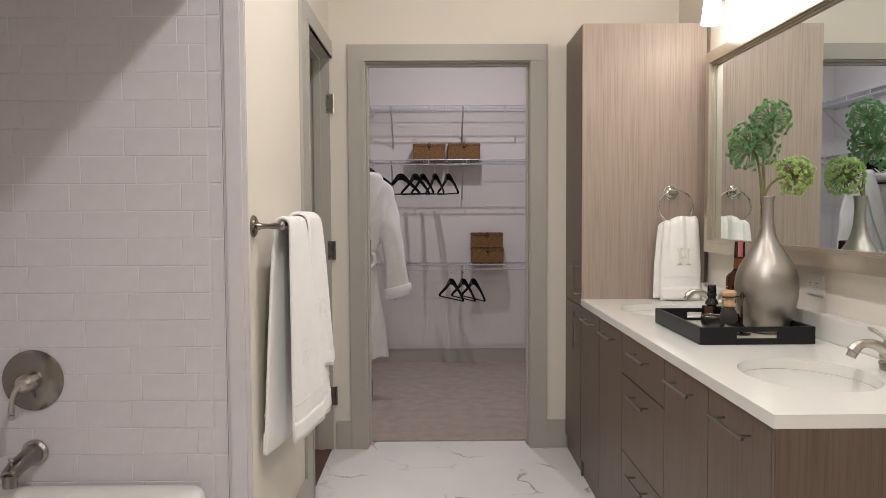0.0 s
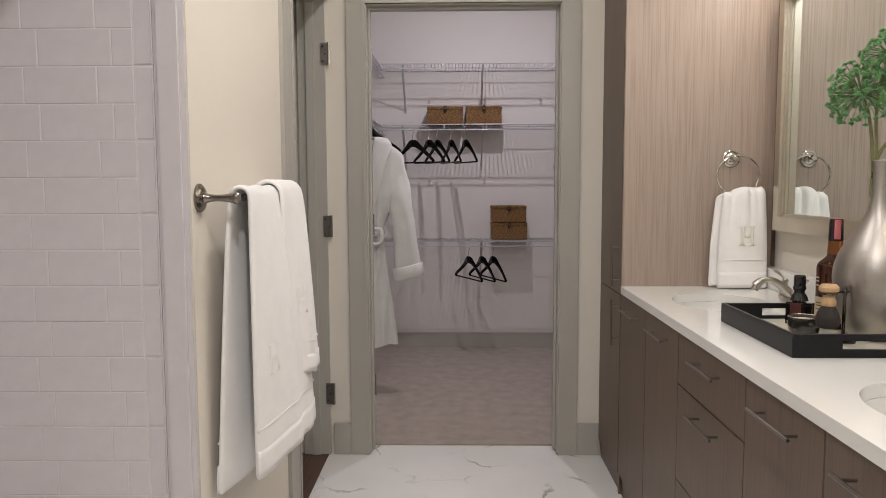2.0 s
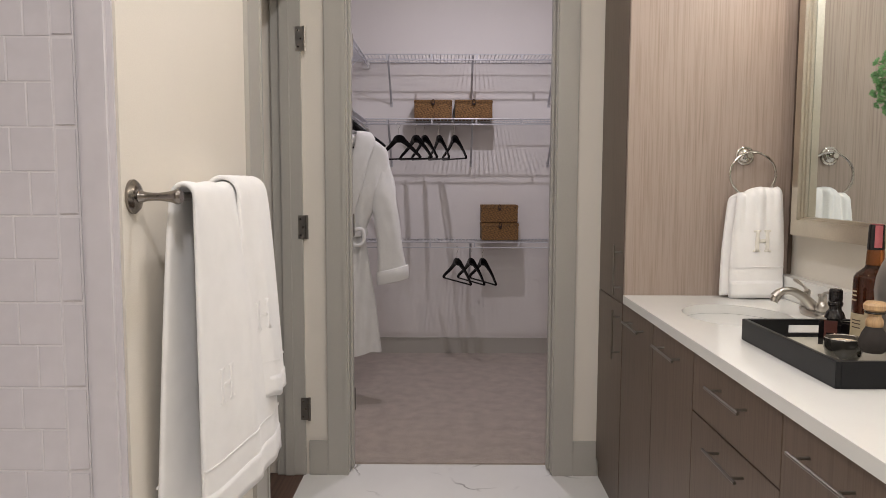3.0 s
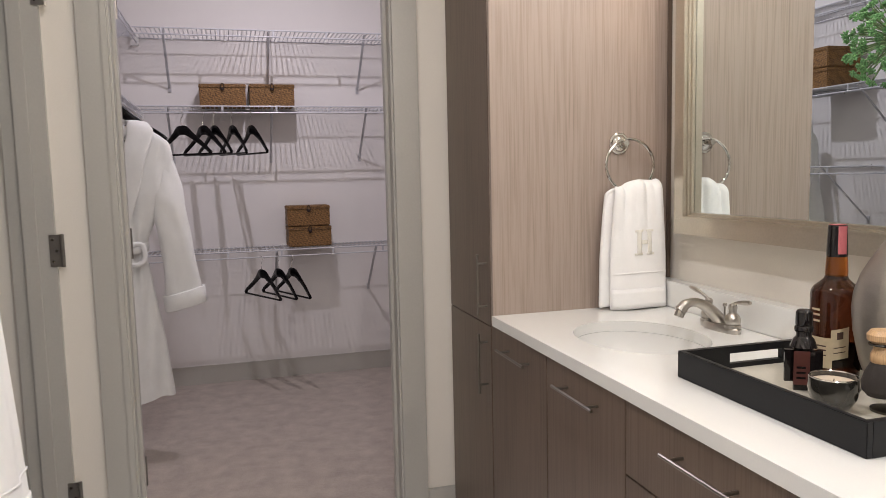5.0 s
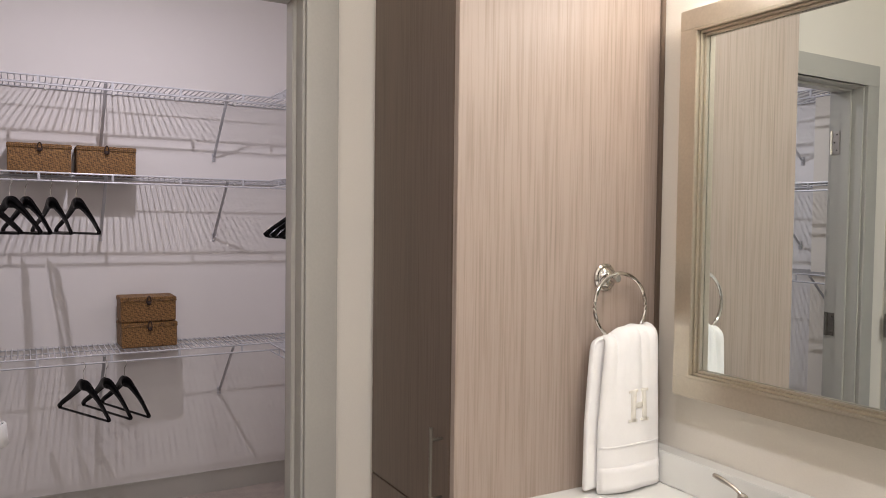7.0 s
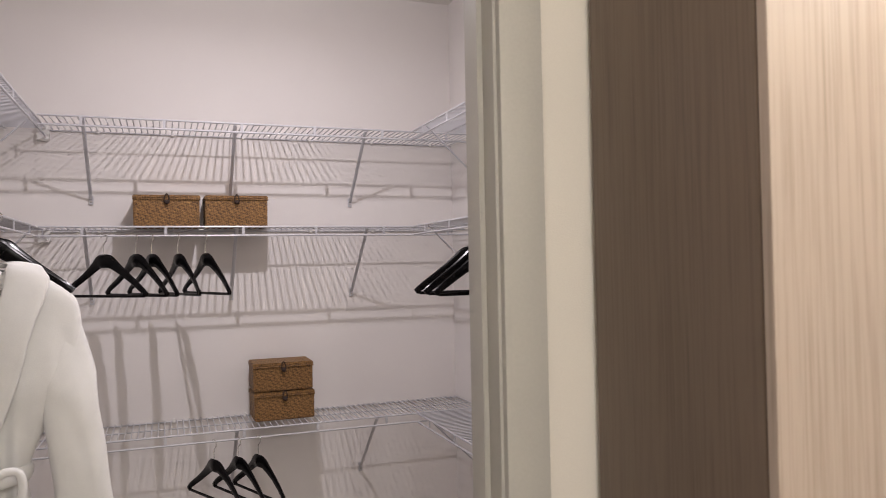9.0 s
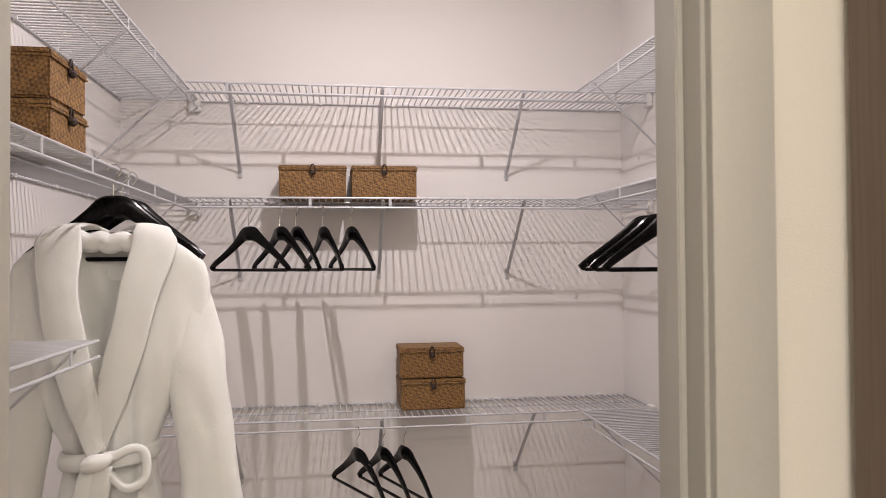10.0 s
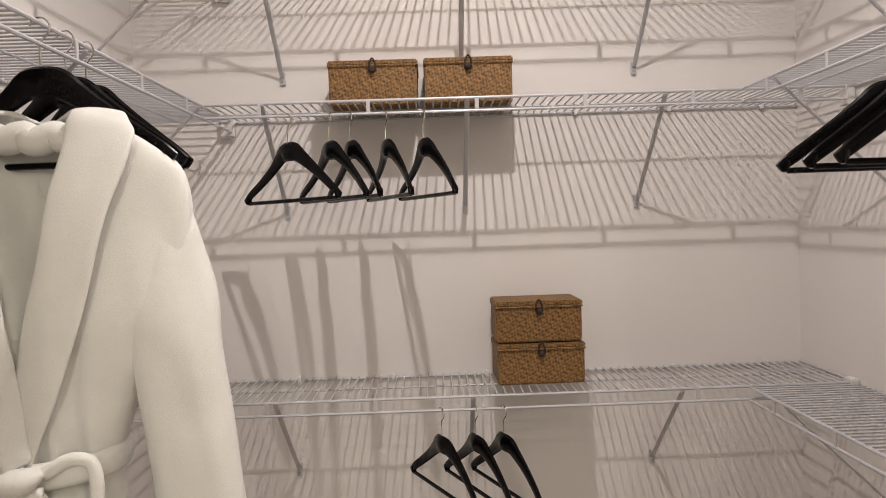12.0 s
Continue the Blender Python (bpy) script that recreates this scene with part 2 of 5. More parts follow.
M_WAX = mat("ivory_wax", (0.62, 0.52, 0.40), 0.5, vary=0.05, bump=0.0)
M_MAPLE = wood_laminate("turned_maple", (0.36, 0.21, 0.10), (0.58, 0.38, 0.20), "Z", 0.35, 3.0)
M_BRISTLE = mat("dark_badger_bristle", (0.035, 0.028, 0.024), 0.8, vary=0.35, scale=30, fine=700, bump=0.08, stretch=(3, 3, 0.4))
M_STEEL = mat("dark_polished_steel", (0.10, 0.095, 0.09), 0.15, 1.0, vary=0.05, bump=0.0)
M_STEM = mat("dry_green_stem", (0.16, 0.16, 0.06), 0.6, vary=0.2, scale=40, fine=300, bump=0.02)
M_RAY = mat("pale_green_ray", (0.13, 0.20, 0.085), 0.6, vary=0.2, scale=40, fine=300, bump=0.02)
M_GREEN = mat("deep_green_floret", (0.115, 0.27, 0.095), 0.45, vary=0.5, scale=35, fine=160, bump=0.02)
M_LIME = mat("lime_green_floret", (0.36, 0.52, 0.15), 0.45, vary=0.45, scale=35, fine=160, bump=0.02)
M_SHADE = mat("frosted_lamp_glass", (1.0, 0.90, 0.76), 0.4, vary=0.0, bump=0.0, emit=7.0)
M_BULB = mat("glowing_bulb_glass", (1.0, 0.92, 0.86), 0.4, vary=0.0, bump=0.0, emit=14.0)
M_LENS = mat("glowing_downlight_lens", (1.0, 0.88, 0.72), 0.4, vary=0.0, bump=0.0, emit=8.0)
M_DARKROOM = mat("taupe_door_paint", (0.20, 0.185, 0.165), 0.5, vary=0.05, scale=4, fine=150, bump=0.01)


# ---- mesh helpers ----
def box(bm, x0, x1, y0, y1, z0, z1, bevel=0.0, segments=2):
    r = bmesh.ops.create_cube(bm, size=1.0, matrix=Matrix.Translation(((x0 + x1) / 2, (y0 + y1) / 2, (z0 + z1) / 2)) @ Matrix.Diagonal((x1 - x0, y1 - y0, z1 - z0, 1)))
    if bevel:
        edges = list({e for v in r["verts"] for e in v.link_edges})
        bmesh.ops.bevel(bm, geom=edges, offset=bevel, segments=segments, affect="EDGES", clamp_overlap=True)
    return bm


def boxes(*rows, bevel=0.0):
    bm = bmesh.new()
    for r in rows:
        box(bm, *r, bevel=bevel)
    return bm


def lathe(profile, steps=32, at=(0, 0, 0), squash=(1, 1)):
    """A turned shape about the z axis from (radius, height) pairs, closed at both ends."""
    bm = bmesh.new()
    rings = []
    for r, z in profile:
        rings.append([bm.verts.new((at[0] + squash[0] * r * math.cos(2 * math.pi * i / steps), at[1] + squash[1] * r * math.sin(2 * math.pi * i / steps), at[2] + z)) for i in range(steps)])
    for a, b in zip(rings, rings[1:]):
        for i in range(steps):
            bm.faces.new((a[i], a[(i + 1) % steps], b[(i + 1) % steps], b[i]))
    bm.faces.new(rings[0][::-1]), bm.faces.new(rings[-1])
    bmesh.ops.recalc_face_normals(bm, faces=bm.faces)
    return bm


def tube(points, radius, steps=8, closed=False, bm=None, flat=1.0, up=(0, 0, 1)):
    """A round bar along points; radius is a number or a list, one for each point."""
    bm = bm or bmesh.new()
    pts = [Vector(p) for p in points]
    n = len(pts)
    radii = radius if isinstance(radius, (list, tuple)) else [radius] * n
    rings = []
    ref = Vector(up)
    for i, p in enumerate(pts):
        a = pts[(i - 1) % n] if closed or i else p
        b = pts[(i + 1) % n] if closed or i < n - 1 else p
        d = (b - a).normalized()
        s = d.cross(ref)
        if s.length < 1e-3:
            s = d.cross(Vector((0, 1, 0.01)))
        s.normalize()
        u = s.cross(d).normalized()
        rings.append([bm.verts.new(p + radii[i] * (math.cos(2 * math.pi * k / steps) * s + flat * math.sin(2 * math.pi * k / steps) * u)) for k in range(steps)])
    pairs = list(zip(rings, rings[1:])) + ([(rings[-1], rings[0])] if closed else [])
    for a, b in pairs:
        for k in range(steps):
            bm.faces.new((a[k], a[(k + 1) % steps], b[(k + 1) % steps], b[k]))
    if not closed:
        bm.faces.new(rings[0][::-1]), bm.faces.new(rings[-1])
    bmesh.ops.recalc_face_normals(bm, faces=bm.faces)
    return bm


def arc(points, n=6):
    """A smooth line through points (Catmull-Rom)."""
    p = [Vector(q) for q in points]
    p = [2 * p[0] - p[1]] + p + [2 * p[-1] - p[-2]]
    out = []
    for i in range(1, len(p) - 2):
        for k in range(n):
            t = k / n
            out.append(0.5 * (2 * p[i] + (p[i + 1] - p[i - 1]) * t + (2 * p[i - 1] - 5 * p[i] + 4 * p[i + 1] - p[i + 2]) * t * t + (3 * p[i] - p[i - 1] - 3 * p[i + 1] + p[i + 2]) * t ** 3))
    return out + [p[-2]]


def mesh_of(bm, material, name, smooth=35):
    me = bpy.data.meshes.new(name)
    bm.to_mesh(me)
    bm.free()
    me.materials.append(material)
    if smooth:
        me.shade_smooth()
        me.set_sharp_from_angle(angle=radians(smooth))
    return me


def part(name, bm, material, parent=None, label="", smooth=35):
    ob = new(name, bm if isinstance(bm, bpy.types.Mesh) else mesh_of(bm, material, name, smooth))
    if parent is not None:
        ob.parent = parent
    if label:
        ob["label"] = label
    return ob


def thing(name, label, category, at=(0, 0, 0), group=""):
    """An Empty at the base of a thing, to which its parts are added."""
    ob = new(name)
    ob.empty_display_size = 0.05
    ob.matrix_basis = Matrix.Translation(at)
    return tagged(ob, label, category, group)


def structure(name, bm, material, label, category, smooth=0):
    return tagged(part(name, bm, material, smooth=smooth), label, category, kind="structure")


def sheet(rows, bm=None):
    """A quad sheet from rows of points."""
    bm = bm or bmesh.new()
    vs = [[bm.verts.new(p) for p in r] for r in rows]
    for a, b in zip(vs, vs[1:]):
        for i in range(len(a) - 1):
            bm.faces.new((a[i], a[i + 1], b[i + 1], b[i]))
    return bm


def thick(ob, t, soft=1):
    m = ob.modifiers.new("thickness", "SOLIDIFY")
    m.thickness, m.offset = t, 0
    if soft:
        s = ob.modifiers.new("soft", "SUBSURF")
        s.levels = s.render_levels = soft
    return ob


# ---- walls, floors, ceilings ----
structure("floor", boxes((LEFT - 0.9, RIGHT + 0.12, REAR, 4.33, -0.06, 0.0)), M_FLOOR, "polished white marble tile floor with grey veins", "floor")
structure("carpet", boxes((CL - 0.1, CR + 0.1, 4.33, BACK + 0.1, -0.06, 0.008)), M_CARPET, "taupe cut-pile carpet on the closet floor", "carpet")
structure("wood_floor", boxes((-2.6, LEFT - 0.008, 3.0, 4.6, -0.05, 0.003)), M_PLANK, "dark brown wood plank floor beyond the side doorway", "floor")
structure("ceiling_bathroom", boxes((-1.6, RIGHT + 0.12, REAR - 0.12, 4.28, CEIL, CEIL + 0.1)), M_CEIL, "plain off-white bathroom ceiling", "ceiling")
structure("ceiling_closet", boxes((CL - 0.12, CR + 0.12, 4.28, BACK + 0.12, CEIL, CEIL + 0.1)), M_CEIL, "plain off-white closet ceiling", "ceiling")
structure("ceiling_side_room", boxes((-2.7, LEFT - 0.12, 2.9, 4.7, 2.5, 2.6)), M_CEIL, "plain ceiling of the side room", "ceiling")

J = 0.018  # door lining thickness
structure("wall_closet_front", boxes(
    (CL - 0.12, OPEN_L - J, DOOR_Y, CLOSET_Y, 0, CEIL), (OPEN_R + J, CR + 0.12, DOOR_Y, CLOSET_Y, 0, CEIL), (OPEN_L - J, OPEN_R + J, DOOR_Y, CLOSET_Y, OPEN_H + J, CEIL)),
    M_WALL, "cream painted wall with the open closet doorway", "wall")
structure("wall_left", boxes(
    (LEFT - 0.12, LEFT, TILE_Y + 0.014, SIDE_A - J, 0, CEIL), (LEFT - 0.12, LEFT, SIDE_B + J, DOOR_Y + 0.05, 0, CEIL), (LEFT - 0.12, LEFT, SIDE_A - J, SIDE_B + J, SIDE_H + J, CEIL)),
    M_WALL, "cream painted wall with a side doorway", "wall")
structure("wall_alcove_end", boxes((-1.55, LEFT - 0.121, TILE_Y + 0.012, 2.56, 0, CEIL)), M_WALL, "cream wall behind the tub tile", "wall")
structure("wall_alcove_side", boxes((-1.55, -1.43, 0.91, TILE_Y, 0, CEIL)), M_TILE, "white wall along the bathtub", "wall")
structure("wall_alcove_near", boxes((-1.55, LEFT, 0.79, 0.91, 0, CEIL)), M_WALL, "cream wall at the foot of the bathtub", "wall")
# Unseen header, added so its lower edge throws the slanting shadow on the tile.
structure("wall_alcove_header", boxes((LEFT - 0.12, LEFT, 0.91, TILE_Y, 2.13, CEIL)), M_WALL, "unseen cream header that casts the slanting shadow on the tub tile", "wall")
structure("wall_left_rear", boxes((LEFT - 0.12, LEFT, REAR, 0.79, 0, CEIL)), M_WALL, "plain cream wall", "wall")
structure("wall_rear", boxes((LEFT - 0.12, RIGHT + 0.12, REAR - 0.12, REAR, 0, CEIL)), M_WALL, "plain cream end wall", "wall")
structure("wall_right", boxes((RIGHT, RIGHT + 0.12, REAR, DOOR_Y, 0, CEIL)), M_WALL, "cream painted wall behind the vanity", "wall")
structure("wall_closet_back", boxes((CL - 0.12, CR + 0.12, BACK, BACK + 0.12, 0, CEIL)), M_CLOSET, "white painted closet back wall", "wall")
structure("wall_closet_left", boxes((CL - 0.12, CL, CLOSET_Y, BACK, 0, CEIL)), M_CLOSET, "white painted closet side wall", "wall")
structure("wall_closet_right", boxes((CR, CR + 0.12, CLOSET_Y, BACK, 0, CEIL)), M_CLOSET, "white painted closet side wall", "wall")
structure("wall_side_room", boxes((-2.6, LEFT - 0.12, 4.52, 4.64, 0, 2.5), (-2.72, -2.6, 2.9, 4.64, 0, 2.5), (-2.6, -1.55, 2.9, 3.0, 0, 2.5), (-1.55, LEFT - 0.12, 2.56, 3.0, 0, 2.5)), M_WALL, "plain cream walls of the side room", "wall")


def casing(name, label, axis, lo, hi, head, face, out, width=0.095, right=True):
    """Door casing of two legs and a head with a raised outer band, lying on a wall's face; out is the side that it stands on."""
    root = tagged(new(name), label, "door casing", kind="structure")

    def bar(u0, u1, z0, z1, d, n="board"):
        a, b = sorted((face, face + out * d))
        part(n, boxes((u0, u1, a, b, z0, z1) if axis == "x" else (a, b, u0, u1, z0, z1), bevel=0.0009), M_TRIM, root)

    for u0, u1, o0, o1, i0, i1 in ((lo - width, lo - 0.006, lo - width, lo - width + 0.018, lo - 0.024, lo - 0.006), (hi + 0.006, hi + width, hi + width - 0.018, hi + width, hi + 0.006, hi + 0.024))[: 2 if right else 1]:
        bar(u0, u1, 0, head + 0.006, 0.014)
        bar(i0, i1, 0, head + 0.006, 0.019, "inner_bead")
    bar(lo - width, hi + (width if right else 0.022), head + 0.006, head + min(width, 0.095), 0.0145)
    bar(lo - 0.024, hi + (0.024 if right else 0.022), head + 0.006, head + 0.024, 0.0195, "inner_bead")
    return root


casing("door_casing_closet", "sage grey painted casing round the closet doorway", "x", OPEN_L, OPEN_R, OPEN_H, DOOR_Y, -1)
casing("door_casing_closet_inner", "sage grey painted casing inside the closet", "x", OPEN_L, OPEN_R, OPEN_H, CLOSET_Y, 1)
casing("door_casing_side", "sage grey painted casing round the side doorway", "y", SIDE_A, SIDE_B, SIDE_H, LEFT, 1, 0.16, False)
casing("door_casing_side_outer", "sage grey casing on the far side of the side doorway", "y", SIDE_A, SIDE_B, SIDE_H, LEFT - 0.12, -1, 0.095, False)

lining = tagged(new("door_lining_closet"), "sage grey painted closet door lining with stops", "door frame", kind="structure")
Y0, Y1 = DOOR_Y - 0.003, CLOSET_Y + 0.003
part("jamb", boxes((OPEN_L - J, OPEN_L, Y0, Y1, 0.008, OPEN_H), bevel=0.001), M_TRIM, lining)
part("jamb", boxes((OPEN_R, OPEN_R + J, Y0, Y1, 0.008, OPEN_H), bevel=0.001), M_TRIM, lining)
part("head", boxes((OPEN_L - J, OPEN_R + J, Y0, Y1, OPEN_H, OPEN_H + J), bevel=0.001), M_TRIM, lining)
part("stop", boxes((OPEN_L, OPEN_L + 0.011, DOOR_Y + 0.045, DOOR_Y + 0.085, 0.008, OPEN_H), bevel=0.002), M_TRIM, lining)
part("stop", boxes((OPEN_R - 0.011, OPEN_R, DOOR_Y + 0.045, DOOR_Y + 0.085, 0.008, OPEN_H), bevel=0.002), M_TRIM, lining)
part("stop", boxes((OPEN_L + 0.011, OPEN_R - 0.011, DOOR_Y + 0.045, DOOR_Y + 0.085, OPEN_H - 0.011, OPEN_H), bevel=0.002), M_TRIM, lining)
lining = tagged(new("door_lining_side"), "sage grey painted lining of the side doorway with stops", "door frame", kind="structure")
X0, X1 = LEFT - 0.123, LEFT + 0.003
part("jamb", boxes((X0, X1, SIDE_B, SIDE_B + J, 0.004, SIDE_H), bevel=0.001), M_TRIM, lining)
part("jamb", boxes((X0, X1, SIDE_A - J, SIDE_A, 0.004, SIDE_H), bevel=0.001), M_TRIM, lining)
part("head", boxes((X0, X1, SIDE_A - J, SIDE_B + J, SIDE_H, SIDE_H + J), bevel=0.001), M_TRIM, lining)
part("stop", boxes((LEFT - 0.085, LEFT - 0.045, SIDE_B - 0.011, SIDE_B, 0.004, SIDE_H), bevel=0.002), M_TRIM, lining)
part("stop", boxes((LEFT - 0.085, LEFT - 0.045, SIDE_A, SIDE_A + 0.011, 0.004, SIDE_H), bevel=0.002), M_TRIM, lining)
part("stop", boxes((LEFT - 0.085, LEFT - 0.045, SIDE_A + 0.011, SIDE_B - 0.011, SIDE_H - 0.011, SIDE_H), bevel=0.002), M_TRIM, lining)
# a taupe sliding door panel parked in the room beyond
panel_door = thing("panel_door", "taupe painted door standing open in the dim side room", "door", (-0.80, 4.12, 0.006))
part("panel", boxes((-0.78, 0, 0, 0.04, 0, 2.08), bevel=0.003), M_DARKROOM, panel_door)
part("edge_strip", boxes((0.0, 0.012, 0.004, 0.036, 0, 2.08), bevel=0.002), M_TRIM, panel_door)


def baseboard(name, x0, x1, y0, y1, h=0.155):
    structure(name, boxes((x0, x1, y0, y1, 0, h), bevel=0.003), M_TRIM, "sage grey painted baseboard", "baseboard")


B = 0.015
baseboard("baseboard_door_wall_left", LEFT + 0.016, OPEN_L - 0.0955, DOOR_Y - B, DOOR_Y - 0.0005)
baseboard("baseboard_door_wall_right", OPEN_R + 0.0955, 0.694, DOOR_Y - B, DOOR_Y - 0.0005)
baseboard("baseboard_left", LEFT + 0.0005, LEFT + B, TILE_Y + 0.016, SIDE_A - 0.161)
baseboard("baseboard_closet_back", CL + B, CR - B, BACK - B, BACK - 0.0005, 0.125)
baseboard("baseboard_closet_left", CL + 0.0005, CL + B, CLOSET_Y, BACK, 0.125)
baseboard("baseboard_closet_right", CR - B, CR - 0.0005, CLOSET_Y, BACK, 0.125)


def hinge(at, rz, material):
    root = thing("door_hinge", "nickel butt hinge on the bare door lining" if material is M_NICKEL else "dark nickel butt hinge on the bare door lining", "hinge", at, "door hinges")
    root.matrix_basis = pose(*at, 0, 0, rz)
    part("leaf", boxes((0, 0.034, 0, 0.003, -0.05, 0.05), bevel=0.001), material, root)
    part("knuckle", tube([(-0.003, 0.004, -0.051), (-0.003, 0.004, 0.051)], 0.0065, 10), material, root)
    for z in (-0.034, 0.0, 0.034):
        part("screw", tube([(0.013 + (0.011 if z else 0), 0.0025, z), (0.013 + (0.011 if z else 0), 0.0042, z)], 0.004, 8), M_DARKNI, root)
    return root


# The top hinge takes the paler metal, the two below a darker one.
for z, m in ((1.889, M_NICKEL), (1.099, M_HINGE), (0.302, M_HINGE)):
    hinge((LEFT + 0.019, SIDE_B - 0.0005, z), 180, m)
    hinge((OPEN_L + 0.0005, CLOSET_Y, z), -90, m)


# ---- vanity ----
TOP, FRONT = 0.876, 0.680
DF = FRONT + 0.004   # face of the doors


def bar_handle(parent, at, length, axis):
    """A slim bar pull on two posts, standing off the face towards -x."""
    x, y, z = at
    d = Vector((0, 1, 0)) if axis == "y" else Vector((0, 0, 1))
    c = Vector((x - 0.030, y, z))
    h = part("handle", tube([c - d * length / 2, c + d * length / 2], 0.0040, 10), M_PULL, parent, "brushed nickel bar handle")
    for s in (-1, 1):
        q = c + d * s * (length / 2 - 0.028)
        part("post", tube([q, q + Vector((0.031, 0, 0))], 0.0037, 8), M_PULL, h)


def front_panel(parent, name, y0, y1, z0, z1, handle):
    g = 0.0016
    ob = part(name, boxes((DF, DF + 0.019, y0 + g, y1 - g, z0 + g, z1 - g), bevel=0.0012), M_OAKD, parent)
    bar_handle(ob, (DF, *handle[:2]), handle[2], handle[3])
    return ob


def cabinet(name, label, y0, y1, fronts, z1=0.846, body=M_OAKD):
    root = thing(name, label, "cabinet", group="vanity cabinets")
    part("body", boxes((DF + 0.0195, RIGHT, y0 + 0.001, y1 - 0.001, 0.085, z1 - 0.001)) if name != "sink_cabinet" else boxes(
        (DF + 0.0195, RIGHT, y0 + 0.001, y0 + 0.019, 0.085, z1 - 0.001), (DF + 0.0195, RIGHT, y1 - 0.019, y1 - 0.001, 0.085, z1 - 0.001), (DF + 0.0195, RIGHT, y0 + 0.019, y1 - 0.019, 0.085, 0.103)), body, root)
    part("plinth", boxes((DF + 0.012, RIGHT, y0 + 0.001, y1 - 0.001, 0, 0.085)), M_OAKD, root)
    for n, *r in fronts:
        front_panel(root, n, *r)
    return root


cabinet("sink_cabinet", "taupe wood-grain vanity base with two doors under the near basin", 1.715, 2.450,
        [("door", 1.715, 2.080, 0.085, 0.846, (1.897, 0.795, 0.205, "y")), ("door", 2.080, 2.450, 0.085, 0.846, (2.265, 0.795, 0.205, "y"))])
cabinet("drawer_cabinet", "taupe wood-grain cabinet with three drawers and bar handles", 2.450, 2.972,
        [("drawer", 2.450, 2.972, 0.687, 0.846, (2.700, 0.795, 0.205, "y")), ("drawer", 2.450, 2.972, 0.392, 0.687, (2.700, 0.640, 0.205, "y")), ("drawer", 2.450, 2.972, 0.085, 0.392, (2.700, 0.350, 0.205, "y"))])
cabinet("sink_cabinet", "taupe wood-grain vanity base with two doors beside the tall cabinet", 2.972, 3.755,
        [("door", 2.972, 3.361, 0.085, 0.846, (3.166, 0.795, 0.205, "y")), ("door", 3.361, 3.755, 0.085, 0.846, (3.552, 0.795, 0.205, "y"))])
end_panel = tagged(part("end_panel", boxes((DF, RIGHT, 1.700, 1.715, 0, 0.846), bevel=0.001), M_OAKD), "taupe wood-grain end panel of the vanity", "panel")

tall = thing("tall_cabinet", "tall wood-grain linen cabinet with an upper and a lower door", "cabinet")
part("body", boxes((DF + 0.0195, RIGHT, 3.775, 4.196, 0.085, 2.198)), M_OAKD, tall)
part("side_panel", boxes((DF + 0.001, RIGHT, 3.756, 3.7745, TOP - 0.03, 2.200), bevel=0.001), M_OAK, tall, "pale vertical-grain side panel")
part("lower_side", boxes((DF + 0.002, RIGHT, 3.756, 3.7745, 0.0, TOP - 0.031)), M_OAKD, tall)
part("filler_strip", boxes((RIGHT - 0.014, RIGHT - 0.0005, 3.748, 3.7555, 0.96, 2.200), bevel=0.001), M_OAKD, tall)
part("plinth", boxes((DF + 0.012, RIGHT, 3.775, 4.196, 0, 0.085)), M_OAKD, tall)
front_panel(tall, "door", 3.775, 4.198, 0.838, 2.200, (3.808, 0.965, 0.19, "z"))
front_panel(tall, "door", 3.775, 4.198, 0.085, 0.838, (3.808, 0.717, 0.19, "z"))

SINKS = [(0.945, 2.090), (0.945, 3.352)]
SX, SY = 0.163, 0.205


